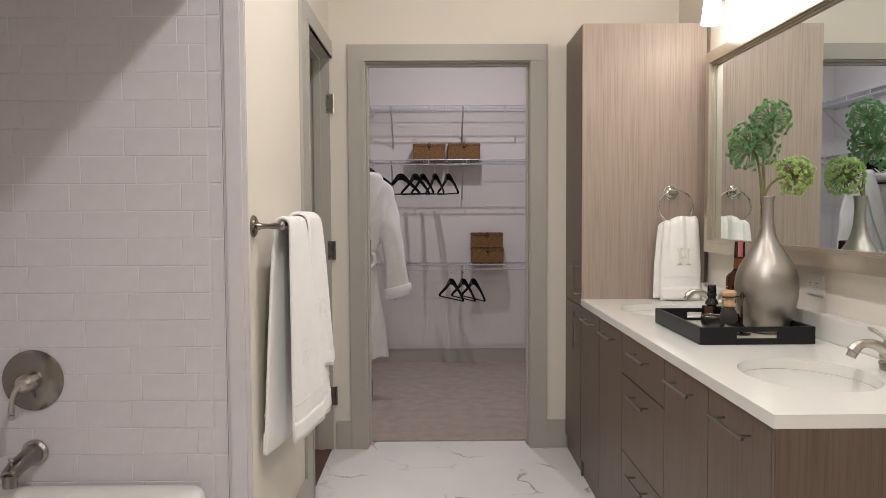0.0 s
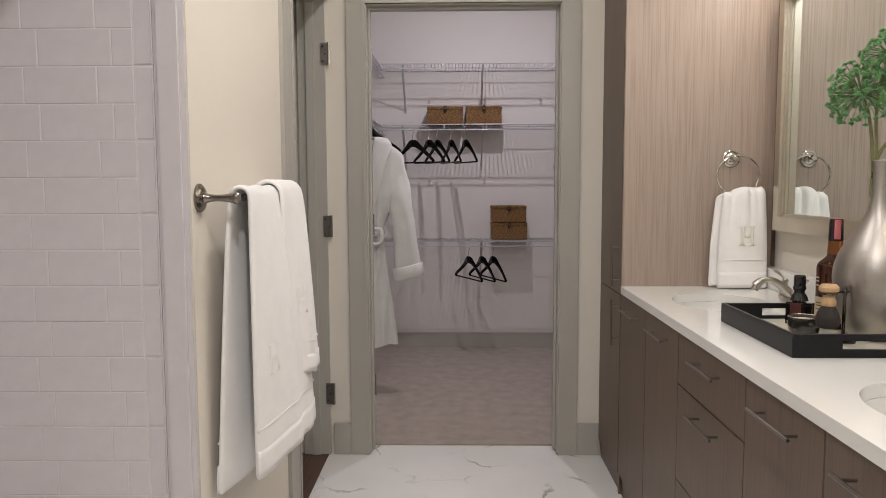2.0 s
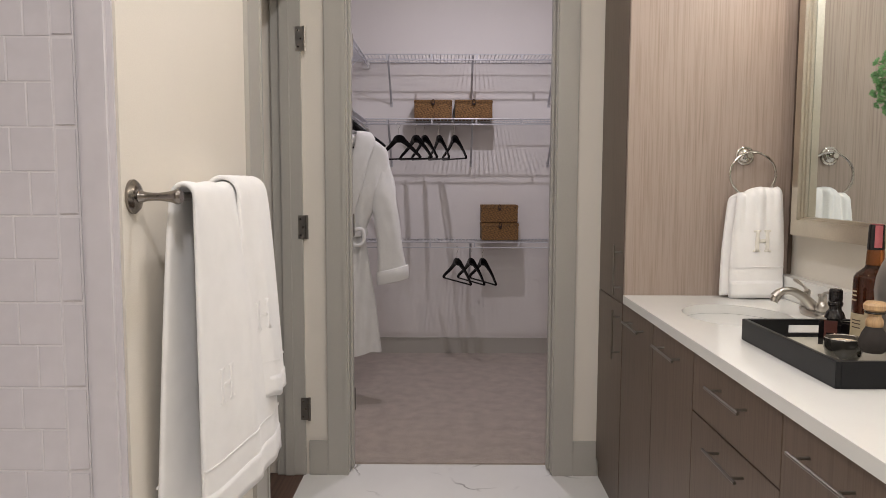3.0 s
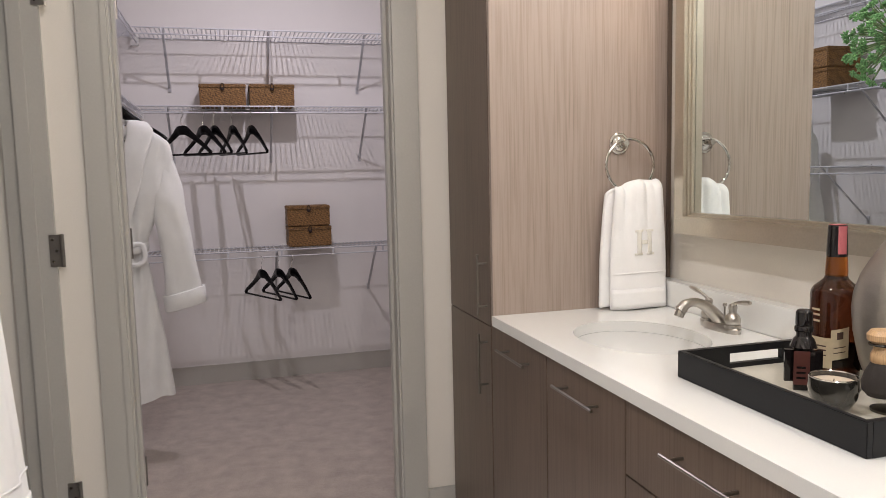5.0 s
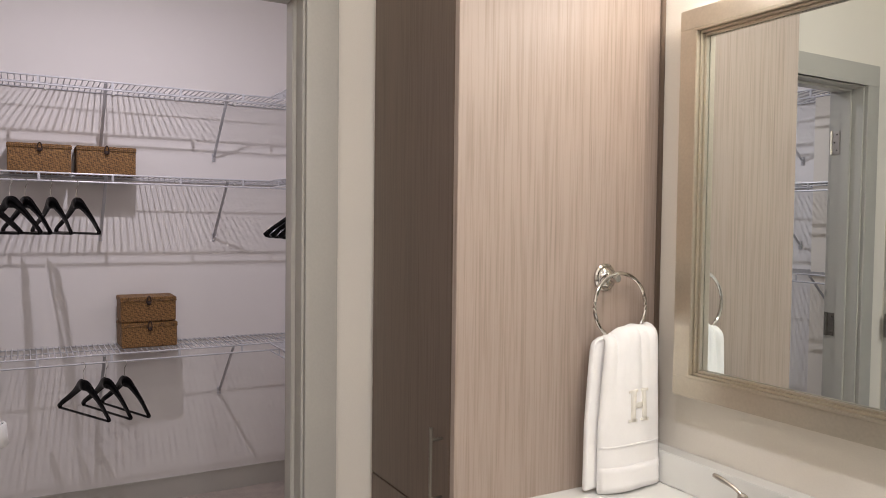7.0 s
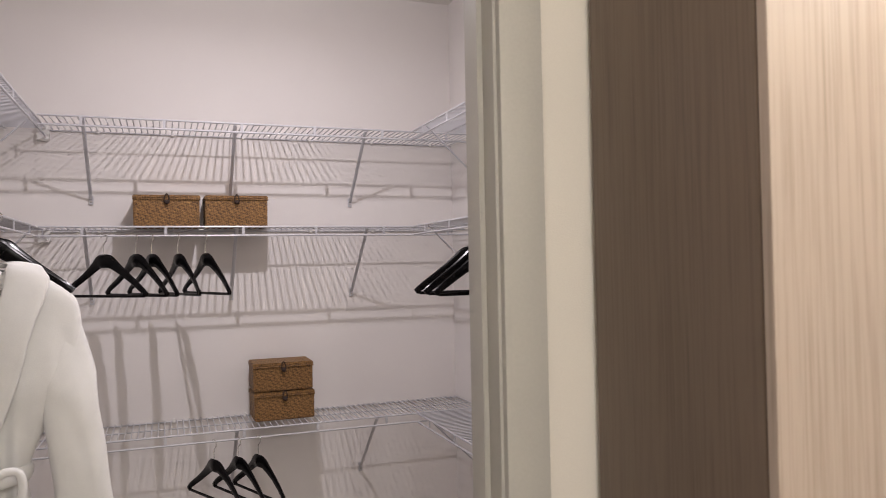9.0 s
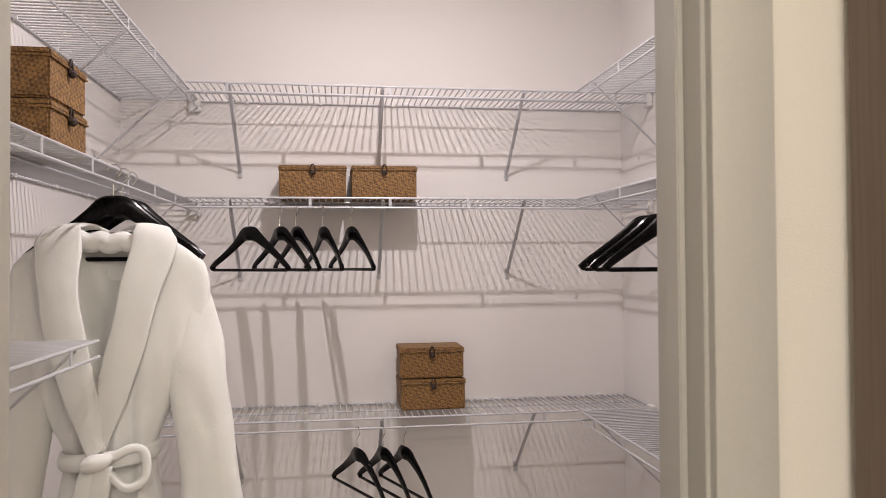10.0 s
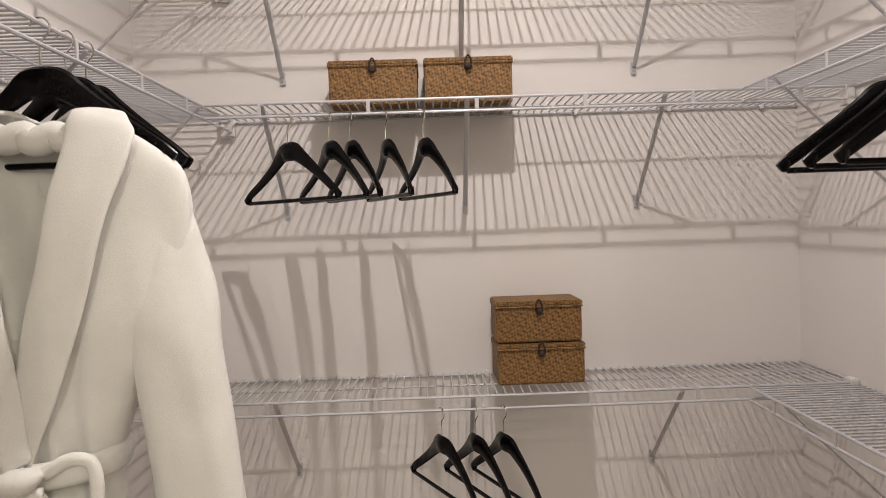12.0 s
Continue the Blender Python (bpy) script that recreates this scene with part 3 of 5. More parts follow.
def countertop():
    """A slab with two oval cut-outs."""
    bm = bmesh.new()
    x0, x1 = FRONT, RIGHT
    n = 48
    for ztop, flip in ((TOP, False), (TOP - 0.03, True)):
        cuts = [(1.700, 2.45, SINKS[0]), (2.45, 2.95, None), (2.95, 3.755, SINKS[1])]
        for y0, y1, s in cuts:
            if s is None:
                f = bm.faces.new([bm.verts.new(p) for p in ((x0, y0, ztop), (x1, y0, ztop), (x1, y1, ztop), (x0, y1, ztop))])
                continue
            inner, outer = [], []
            for i in range(n):
                a = 2 * math.pi * i / n
                c, d = math.cos(a), math.sin(a)
                inner.append(bm.verts.new((s[0] + SX * c, s[1] + SY * d, ztop)))
                k = min(((x1 if c > 0 else x0) - s[0]) / c if abs(c) > 1e-6 else 9, ((y1 if d > 0 else y0) - s[1]) / d if abs(d) > 1e-6 else 9)
                outer.append(bm.verts.new((s[0] + k * c, s[1] + k * d, ztop)))
            for i in range(n):
                bm.faces.new((inner[i], outer[i], outer[(i + 1) % n], inner[(i + 1) % n]))
            for cx, cy in ((x0, y0), (x0, y1), (x1, y0), (x1, y1)):
                near = sorted(range(n), key=lambda i: (outer[i].co.x - cx) ** 2 + (outer[i].co.y - cy) ** 2)[:2]
                i, j = sorted(near)
                if j - i > 1:
                    i, j = j, i
                if abs(outer[i].co.x - outer[j].co.x) > 1e-5 and abs(outer[i].co.y - outer[j].co.y) > 1e-5:
                    bm.faces.new((outer[i], bm.verts.new((cx, cy, ztop)), outer[j]))
    for s in SINKS:
        r = [[bm.verts.new((s[0] + SX * math.cos(2 * math.pi * i / n), s[1] + SY * math.sin(2 * math.pi * i / n), z)) for i in range(n)] for z in (TOP, TOP - 0.03)]
        for i in range(n):
            bm.faces.new((r[0][i], r[0][(i + 1) % n], r[1][(i + 1) % n], r[1][i]))
    for a, b in (((x0, 1.70), (x1, 1.70)), ((x0, 1.70), (x0, 3.755)), ((x0, 3.755), (x1, 3.755)), ((x1, 1.70), (x1, 3.755))):
        bm.faces.new([bm.verts.new(p) for p in ((*a, TOP), (*b, TOP), (*b, TOP - 0.03), (*a, TOP - 0.03))])
    bmesh.ops.remove_doubles(bm, verts=bm.verts, dist=0.0002)
    bmesh.ops.recalc_face_normals(bm, faces=bm.faces)
    return bm


worktop = thing("countertop", "white quartz vanity countertop with two oval cut-outs", "countertop")
part("slab", countertop(), M_QUARTZ, worktop, smooth=30)
part("backsplash", boxes((1.246, RIGHT, 1.700, 3.755, TOP + 0.0005, TOP + 0.082), bevel=0.002), M_QUARTZ, worktop, "low white quartz backsplash")


def basin(at):
    root = thing("sink_basin", "white oval undermount china basin", "sink", (at[0], at[1], TOP - 0.0306), "vanity basins")
    prof = [(1.06, 0.0), (1.06, -0.014), (0.99, -0.05), (0.86, -0.10), (0.58, -0.140), (0.22, -0.152), (0.10, -0.154), (0.10, -0.143), (0.22, -0.141), (0.56, -0.129), (0.82, -0.092), (0.95, -0.045), (0.985, -0.010), (0.985, 0.0)]
    n = 48
    bm = bmesh.new()
    rings = [[bm.verts.new((SX * r * math.cos(2 * math.pi * i / n), SY * r * math.sin(2 * math.pi * i / n), z)) for i in range(n)] for r, z in prof]
    rings.append(rings[0])
    for a, b in zip(rings, rings[1:]):
        for i in range(n):
            bm.faces.new((a[i], a[(i + 1) % n], b[(i + 1) % n], b[i]))
    bmesh.ops.recalc_face_normals(bm, faces=bm.faces)
    part("bowl", bm, M_CHINA, root, smooth=60)
    part("drain", lathe([(0.030, -0.150), (0.030, -0.1395), (0.022, -0.1365), (0.012, -0.1345), (0.001, -0.134)], 24), M_NICKEL, root, "brushed nickel drain stopper")


def faucet(at):
    """A centre-set tap with an arched spout towards -x and two lever handles."""
    root = thing("faucet", "brushed nickel two-handle centre-set faucet", "faucet", at, "vanity faucets")
    bm = lathe([(0.026, 0.0), (0.027, 0.012), (0.024, 0.019), (0.010, 0.021)], 24, squash=(1.0, 2.95))
    part("base", bm, M_NICKEL, root)
    spine = arc([(0.008, 0, 0.010), (-0.010, 0, 0.034), (-0.038, 0, 0.060), (-0.074, 0, 0.078), (-0.106, 0, 0.076), (-0.126, 0, 0.058)], 6)
    part("spout", tube(spine, [0.0200 - 0.0085 * min(1, 1.5 * i / (len(spine) - 1)) + 0.0052 * max(0, i / (len(spine) - 1) - 0.72) / 0.28 for i in range(len(spine))], 16, up=(0, 1, 0)), M_NICKEL, root)
    part("aerator", tube([(-0.122, 0, 0.060), (-0.129, 0, 0.044)], 0.0125, 14), M_NICKEL, root)
    part("lift_rod", tube([(0.014, 0, 0.02), (0.014, 0, 0.060), (0.014, 0, 0.063), (0.014, 0, 0.070)], [0.0025, 0.0025, 0.006, 0.005], 10), M_NICKEL, root)
    for s in (-1, 1):
        h = part("valve", lathe([(0.022, 0.014), (0.0215, 0.021), (0.0175, 0.0235), (0.0200, 0.027), (0.0205, 0.037), (0.0165, 0.047), (0.0105, 0.053), (0.0095, 0.060), (0.0115, 0.067), (0.0105, 0.074), (0.005, 0.078)], 20, (0.0, s * 0.0508, 0)), M_NICKEL, root)
        end = (-0.012 if s > 0 else 0.0, s * 0.118, 0.100 if s > 0 else 0.090)
        part("lever", tube(arc([(0, s * 0.0508, 0.070), (-0.002, s * 0.062, 0.080), (end[0] * 0.6, s * 0.080, 0.5 * (0.080 + end[2])), end], 5), [0.0075, 0.0065, 0.006, 0.0052, 0.0046, 0.0043, 0.0042, 0.0042, 0.0043, 0.0045, 0.0050, 0.0055, 0.0062, 0.0064, 0.0060, 0.0045], 10), M_NICKEL, h)


for s in SINKS:
    basin(s)
    faucet((1.184, s[1] - 0.008, TOP))

# ---- mirror and wall plate ----
mirror = thing("wall_mirror", "large wall mirror in a champagne silver frame above the vanity", "mirror")
MY0, MY1, MZ0, MZ1 = 1.76, 3.645, 1.112, 2.032
part("glass", boxes((1.264, 1.267, MY0 + 0.05, MY1 - 0.05, MZ0 + 0.05, MZ1 - 0.05)), M_MIRROR, mirror, "clear mirror glass")
part("backing", boxes((1.2673, RIGHT - 0.0005, MY0 + 0.01, MY1 - 0.01, MZ0 + 0.01, MZ1 - 0.01)), M_DARKROOM, mirror)


def frame_ring(name, inset0, inset1, x0, x1, label=""):
    a, b = inset0, inset1
    part(name, boxes((x0, x1, MY0 + a, MY1 - a, MZ0 + a, MZ0 + b), (x0, x1, MY0 + a, MY1 - a, MZ1 - b, MZ1 - a), (x0, x1, MY0 + a, MY0 + b, MZ0 + b, MZ1 - b), (x0, x1, MY1 - b, MY1 - a, MZ0 + b, MZ1 - b), bevel=0.0015), M_FRAME, mirror, label)


frame_ring("frame", 0.0, 0.0475, 1.236, RIGHT - 0.001, "flat champagne silver frame board")
frame_ring("bead", 0.0477, 0.0545, 1.2315, 1.2635, "bright raised inner bead")
frame_ring("fillet", 0.0547, 0.0600, 1.243, 1.2636)
frame_ring("inner_bead", 0.0602, 0.0655, 1.252, 1.2637)

plate = thing("outlet_plate", "white horizontal duplex outlet plate", "outlet", (RIGHT, 2.725, 1.045))
part("plate", boxes((-0.006, 0, -0.058, 0.058, -0.036, 0.036), bevel=0.002), M_PLASTIC, plate)
for y in (-0.022, 0.022):
    s = part("socket", boxes((-0.009, -0.005, y - 0.017, y + 0.017, -0.014, 0.014), bevel=0.0015), M_PLASTIC, plate)
    for k in (-0.006, 0.006):
        part("slot", boxes((-0.0095, -0.0088, y - 0.005, y + 0.005, k - 0.001, k + 0.001)), M_BLACK, s)

# ---- lamps ----
for ys in ((3.47, 3.19, 2.91), (2.35, 2.07, 1.79)):
    v = thing("vanity_light", "brushed nickel vanity light with three frosted glass shades", "wall lamp", (RIGHT, ys[1], 2.28), "vanity lights")
    part("wall_bar", boxes((-0.03, 0, -0.36, 0.36, -0.035, 0.035), bevel=0.004), M_NICKEL, v)
    for y in ys:
        d = y - ys[1]
        part("arm", tube(arc([(-0.028, d, 0), (-0.07, d, 0.012), (-0.097, d, 0.0), (-0.097, d, -0.02)], 5), 0.008, 10), M_NICKEL, v)
        n = 24
        prof = [(0.028, -0.018), (0.034, -0.04), (0.048, -0.155), (0.046, -0.155), (0.032, -0.04), (0.026, -0.020)]
        bm = bmesh.new()
        rings = [[bm.verts.new((-0.097 + r * math.cos(2 * math.pi * i / n), d + r * math.sin(2 * math.pi * i / n), z)) for i in range(n)] for r, z in prof]
        rings.append(rings[0])
        for a, b in zip(rings, rings[1:]):
            for i in range(n):
                bm.faces.new((a[i], a[(i + 1) % n], b[(i + 1) % n], b[i]))
        bmesh.ops.recalc_face_normals(bm, faces=bm.faces)
        sh = part("shade", bm, M_SHADE, v, "glowing frosted glass shade")
        sh.visible_shadow = False
for x, y, z in CANS:
    c = thing("downlight", "round recessed ceiling downlight, unseen overhead", "ceiling light", (x, y, CEIL), "downlights")
    part("trim_ring", lathe([(0.095, -0.0005), (0.095, -0.006), (0.075, -0.008), (0.07, -0.002)], 32), M_PLASTIC, c)
    part("lens", lathe([(0.068, -0.009), (0.068, -0.011), (0.001, -0.012)], 24), M_LENS, c)
c = thing("ceiling_light", "small bare-globe closet ceiling light", "ceiling light", (CLOSET_LAMP[0], CLOSET_LAMP[1], CEIL))
part("canopy", lathe([(0.06, -0.0005), (0.06, -0.012), (0.045, -0.03), (0.014, -0.04), (0.014, -0.07), (0.03, -0.085), (0.03, -0.105)], 24), M_PLASTIC, c)
g = part("globe", lathe([(0.012, -0.106), (0.026, -0.117), (0.036, -0.140), (0.036, -0.160), (0.026, -0.180), (0.010, -0.189)], 24), M_BULB, c, "glowing round bulb")
g.visible_shadow = False


# ---- wire closet shelves ----
WIRES = {}


def wire_mesh(depth):
    key = round(depth, 3)
    if key not in WIRES:
        WIRES[key] = mesh_of(tube([(0, 0, 0), (0, depth, 0)], 0.0026, 6), M_WIRE, "wire", 60)
    return WIRES[key]


def wire_shelf(label, origin, rz, length, depth, struts, end_a=False, end_b=False, drop=0.038, first=0.0127):
    """A ventilated shelf that runs along its own x from 0 to length, its front at y=0 and its back at y=depth, its deck at z=0. struts: places of the slanted braces."""
    root = thing("wire_shelf", label, "wire shelf", origin, "closet wire shelves")
    root.matrix_basis = pose(*origin, 0, 0, rz)
    part("front_rod", tube([(0, 0, -0.001), (length, 0, -0.001)], 0.0042, 8), M_WIRE, root)
    part("hang_rod", tube([(0, -0.002, -drop), (length, -0.002, -drop)], 0.0042, 8), M_WIRE, root)
    part("mid_rod", tube([(0, depth * 0.5, -0.0052), (length, depth * 0.5, -0.0052)], 0.0032, 8), M_WIRE, root)
    part("back_rod", tube([(0, depth - 0.006, -0.0055), (length, depth - 0.006, -0.0055)], 0.0036, 8), M_WIRE, root)
    me = wire_mesh(depth - 0.004)
    for i in range(int((length - first) / 0.0254) + 1):
        part("wire", me, M_WIRE, root).location = (first + i * 0.0254, 0, 0.001)
    k = max(2, round(length / 0.305))
    for i in range(k):
        x = (i + 0.5) * length / k
        part("drop_tie", boxes((x - 0.0055, x + 0.0055, -0.0045, -0.001, -drop, -0.001), bevel=0.0008), M_WIRE, root)
        part("wall_clip", boxes((x + 0.03, x + 0.042, depth - 0.016, depth, -0.012, 0.008), bevel=0.002), M_PLASTIC, root)
    for x in struts:
        s = part("brace", tube([(x, 0.004, -0.008), (x, depth - 0.012, -0.298)], 0.0075, 8, flat=0.5), M_WIRE, root)
        part("foot", boxes((x - 0.009, x + 0.009, depth - 0.008, depth, -0.325, -0.282), bevel=0.002), M_WIRE, s)
        part("screw", tube([(x, depth - 0.0078, -0.312), (x, depth - 0.0105, -0.312)], 0.0035, 8), M_NICKEL, s)
    for x, on in ((0.0, end_a), (length, end_b)):
        if on:
            s = -1 if x else 1
            part("end_bracket", boxes((min(x, x + s * 0.024), max(x, x + s * 0.024), -0.013, 0.034, -0.054, 0.011), bevel=0.003), M_PLASTIC, root)
    return root


D = 0.335
LIP_L, LIP_R, LIP_B = -0.555, 0.990, BACK - D
for z in (2.166, 1.729):
    wire_shelf("white wire shelf with hang rod along the closet back wall", (LIP_L + 0.012, LIP_B, z), 0, CR - LIP_L - 0.014, D, (0.160, 0.744, 1.312), end_b=True)
    wire_shelf("white wire shelf with hang rod along the closet side wall", (LIP_L, CLOSET_Y + 0.06, z + 0.002), 90, BACK - CLOSET_Y - 0.062, LIP_L - CL, (0.40, 1.12, 1.80), end_b=True)
    wire_shelf("white wire shelf with hang rod along the closet side wall", (LIP_R, LIP_B - 0.006, z + 0.002), -90, LIP_B - CLOSET_Y - 0.06, CR - LIP_R, (0.18, 0.88, 1.55))
wire_shelf("white wire shelf with hang rod low on the closet back wall", (CL + 0.002, LIP_B, 0.874), 0, CR - CL - 0.004, D, (0.49, 1.06, 1.668), end_a=True, end_b=True)
wire_shelf("white wire shelf with hang rod low on the closet side wall", (LIP_R + 0.005, LIP_B - 0.006, 0.870), -90, LIP_B - CLOSET_Y - 0.06, CR - LIP_R - 0.005, (0.20, 0.88, 1.55))
wire_shelf("short white wire shelf at mid height on the closet side wall", (-0.533, CLOSET_Y + 0.06, 1.300), 90, 5.147 - CLOSET_Y - 0.06, -0.533 - CL, (0.12, 0.60))


# ---- baskets ----
def basket(at, rz, w, d, h, label):
    """A lidded woven box, its front at -y, with a cord loop and toggle."""
    root = thing("woven_basket", label, "basket", at, "closet baskets")
    root.matrix_basis = pose(*at, 0, 0, rz)
    body = bmesh.new()
    box(body, -w / 2 + 0.003, w / 2 - 0.003, -d / 2 + 0.003, d / 2 - 0.003, 0, h - 0.016, bevel=0.005)
    part("body", body, M_BASKET, root)
    lid = part("lid", boxes((-w / 2, w / 2, -d / 2, d / 2, h - 0.0155, h), bevel=0.004), M_BASKET, root)
    part("rim", tube([(-w / 2 + 0.002, -d / 2, h - 0.017), (w / 2 - 0.002, -d / 2, h - 0.017), (w / 2 - 0.002, d / 2, h - 0.017), (-w / 2 + 0.002, d / 2, h - 0.017)], 0.0035, 6, closed=True), M_BASKET, lid, "twisted seagrass rim")
    part("cord_loop", tube(arc([(-0.010, -d / 2 - 0.002, h - 0.030), (-0.008, -d / 2 - 0.003, h - 0.008), (0.0, -d / 2 - 0.002, h + 0.004), (0.008, -d / 2 - 0.003, h - 0.008), (0.010, -d / 2 - 0.002, h - 0.030)], 4), 0.0030, 6), M_CORD, root, "dark cord loop")
    part("toggle", lathe([(0.004, 0), (0.0095, 0.005), (0.010, 0.012), (0.005, 0.019)], 10, (0, -d / 2 - 0.006, h - 0.040)), M_CORD, root)
    return root


W1 = "brown woven seagrass basket with lid on a wire shelf"
Z2 = 1.7335
basket((-0.074, 6.425, Z2), 0, 0.272, 0.20, 0.137, W1)
basket((0.214, 6.425, Z2), 0, 0.270, 0.20, 0.138, W1)
basket((0.405, 6.395, 0.8785), 1, 0.268, 0.19, 0.124, "brown woven seagrass basket under another on the low shelf")
basket((0.402, 6.397, 1.0065), 0, 0.266, 0.19, 0.124, "brown woven seagrass basket stacked on another")
basket((-0.725, 5.185, Z2 + 0.002), 90, 0.250, 0.235, 0.112, "brown woven seagrass basket under another beside the robe")
basket((-0.727, 5.187, Z2 + 0.118), 90, 0.248, 0.235, 0.112, "brown woven seagrass basket stacked on another beside the robe")
basket((1.118, 5.035, Z2 + 0.002), -90, 0.27, 0.22, 0.078, "low brown woven seagrass basket with lid on a side shelf")


# ---- hangers ----
def hanger_master():
    root = thing("coat_hanger", "black lacquered wooden coat hanger with steel hook", "hanger", group="closet coat hangers")
    half = [(0.0, -0.104, 0.027), (0.028, -0.107, 0.0265), (0.058, -0.127, 0.021), (0.10, -0.156, 0.0165), (0.15, -0.189, 0.0140), (0.195, -0.218, 0.0125), (0.222, -0.238, 0.010)]
    line = [(-x, z, h) for x, z, h in half[:0:-1]] + half
    pts = arc([(x, 0.010 * math.sin(min(1, abs(x) / 0.2) * math.pi), z) for x, z, h in line], 4)
    radii = [q.z for q in arc([(x, 0, h) for x, z, h in line], 4)]
    part("shoulder", tube(pts, radii, 10, flat=0.42, up=(0, 1, 0)), M_HANGER, root)
    part("trouser_bar", tube([(-0.205, 0.002, -0.243), (0.205, 0.002, -0.243)], 0.0058, 8), M_HANGER, root)
    for s in (-1, 1):
        part("tip", tube([(s * 0.204, 0.002, -0.224), (s * 0.209, 0.002, -0.246)], [0.009, 0.008], 8, flat=0.6), M_HANGER, root)
    hook = arc([(0, 0, -0.075), (0, 0, -0.045), (0.004, 0, -0.034), (0.016, 0, -0.022), (0.018, 0, -0.008), (0.006, 0, 0.003), (-0.010, 0, 0.001), (-0.016, 0, -0.010)], 5)
    part("hook", tube(hook, 0.0017, 8, up=(0, 1, 0)), M_CHROME, root)
    return root


first_hanger = hanger_master()
R2Z, R3Z = 1.729 - 0.038 + 0.004, 0.874 - 0.038 + 0.004
PLACES = [(-0.312, LIP_B, R2Z, -43), (-0.195, LIP_B, R2Z, -57), (-0.135, LIP_B, R2Z, -64), (-0.034, LIP_B, R2Z, -70), (0.073, LIP_B, R2Z, -68),
          (0.097, LIP_B, R3Z, -64), (0.195, LIP_B, R3Z, -66), (0.277, LIP_B, R3Z, -67),
          (LIP_R - 0.010, 5.32, R2Z, 5), (LIP_R - 0.010, 5.41, R2Z, 2), (LIP_R - 0.010, 5.495, R2Z, -2),
          (LIP_L, 5.345, R2Z + 0.039, -4), (LIP_L, 5.43, R2Z + 0.039, -10), (LIP_L, 5.51, R2Z + 0.039, -18)]
first_hanger.matrix_basis = pose(*PLACES[0][:3], 0, 0, PLACES[0][3])
for x, y, z, a in PLACES[1:]:
    copy_thing(first_hanger, pose(x, y, z, 0, 0, a))


# ---- towels and bath fittings ----
def draped_towel(name, label, bar, y0, y1, front_z, back_z, r, flare, swing, letter, ridge=0.0, phase=0.0):
    """A towel hung over a bar that runs along y at bar=(x, z): the back side falls by the wall, its near corner swung out by swing; the front side into the room."""
    root = thing(name, label, "towel", (bar[0], (y0 + y1) / 2, bar[1]), "bath towels")
    back_len, front_len, wide = bar[1] - back_z, bar[1] - front_z, y1 - y0

    def soft(a, b, u):
        u = max(0.0, min(1.0, (u - a) / (b - a)))
        return u * u * (3 - 2 * u)

    def front(v, hang, off=0.0):
        fold = (math.sin(v * 10.0 + phase + 0.5 * hang) * 0.0045 + math.sin(v * 23 + phase * 2 + hang) * 0.002) * hang
        lap = ridge * hang ** 0.7 * soft(0.22, 0.46, v) * (1 - soft(0.47, 0.55, v))
        x = r + flare * hang ** 0.8 * min(1.0, 1.9 * v) + fold * min(1.0, 4 * v) + lap + off
        return (x, wide * (v - 0.5) + 0.012 * hang * (0.5 - v), -front_len * hang - 0.010 * math.sin(v * 8 + phase) * hang * hang)

    def back(v, hang):
        out = -swing * hang ** 0.75 * (1 - soft(0.0, 0.34, v))
        return (-r + out + 0.004 * math.sin(v * 11 + phase) * hang, wide * (v - 0.5) - 0.030 * hang * (1 - soft(0.0, 0.5, v)), -back_len * hang)

    n, rows = 28, []
    for i in range(20, 0, -1):
        rows.append([back(k / n, i / 20) for k in range(n + 1)])
    for i in range(9):
        a = math.pi * i / 8
        rows.append([(-r * math.cos(a), wide * (k / n - 0.5), r * math.sin(a) + 0.002 * math.sin(k * 0.9 + phase) * math.sin(a)) for k in range(n + 1)])
    for i in range(1, 25):
        rows.append([front(k / n, i / 24) for k in range(n + 1)])
    thick(part("cloth", sheet(rows), M_TERRY, root, smooth=180), 0.012)
    # plain woven dobby band above the hem, then the hem's turned edge
    for nm, h0, h1, off, t in (("woven_band", 0.815, 0.822, 0.0056, 0.003), ("hem_border", 0.895, 0.988, 0.0045, 0.004)):
        band = [[front(k / 28, h0 + (h1 - h0) * m / 4, off) for k in range(29)] for m in range(5)]
        thick(part(nm, sheet(band), M_TERRY, root, "thick hem border" if nm == "hem_border" else "raised edge of the woven band", smooth=180), t, 0)
        band = [[(lambda p: (p[0] - off, p[1], p[2]))(back(k / 28, h0 + (h1 - h0) * m / 4)) for k in range(12)] for m in range(5)]
        thick(part(nm, sheet(band), M_TERRY, root, "thick hem border" if nm == "hem_border" else "raised edge of the woven band", smooth=180), t, 0)
    # slab-serif letter H, following the folds
    bm = bmesh.new()
    s, w, (v0, h0) = 0.078 / front_len, 0.066 / wide, letter
    for a0, a1, b0, b1 in ((-0.42, -0.26, -0.5, 0.5), (0.26, 0.42, -0.5, 0.5), (-0.26, 0.26, -0.06, 0.06), (-0.52, -0.16, 0.43, 0.5), (0.16, 0.52, 0.43, 0.5), (-0.52, -0.16, -0.5, -0.43), (0.16, 0.52, -0.5, -0.43)):
        sheet([[front(v0 + w * (a0 + (a1 - a0) * k / 4), h0 + s * (b0 + (b1 - b0) * m / 6), 0.0058) for k in range(5)] for m in range(7)], bm)
    thick(part("monogram", bm, M_TERRY, root, "raised monogram letter H", smooth=180), 0.003, 0)
    return root


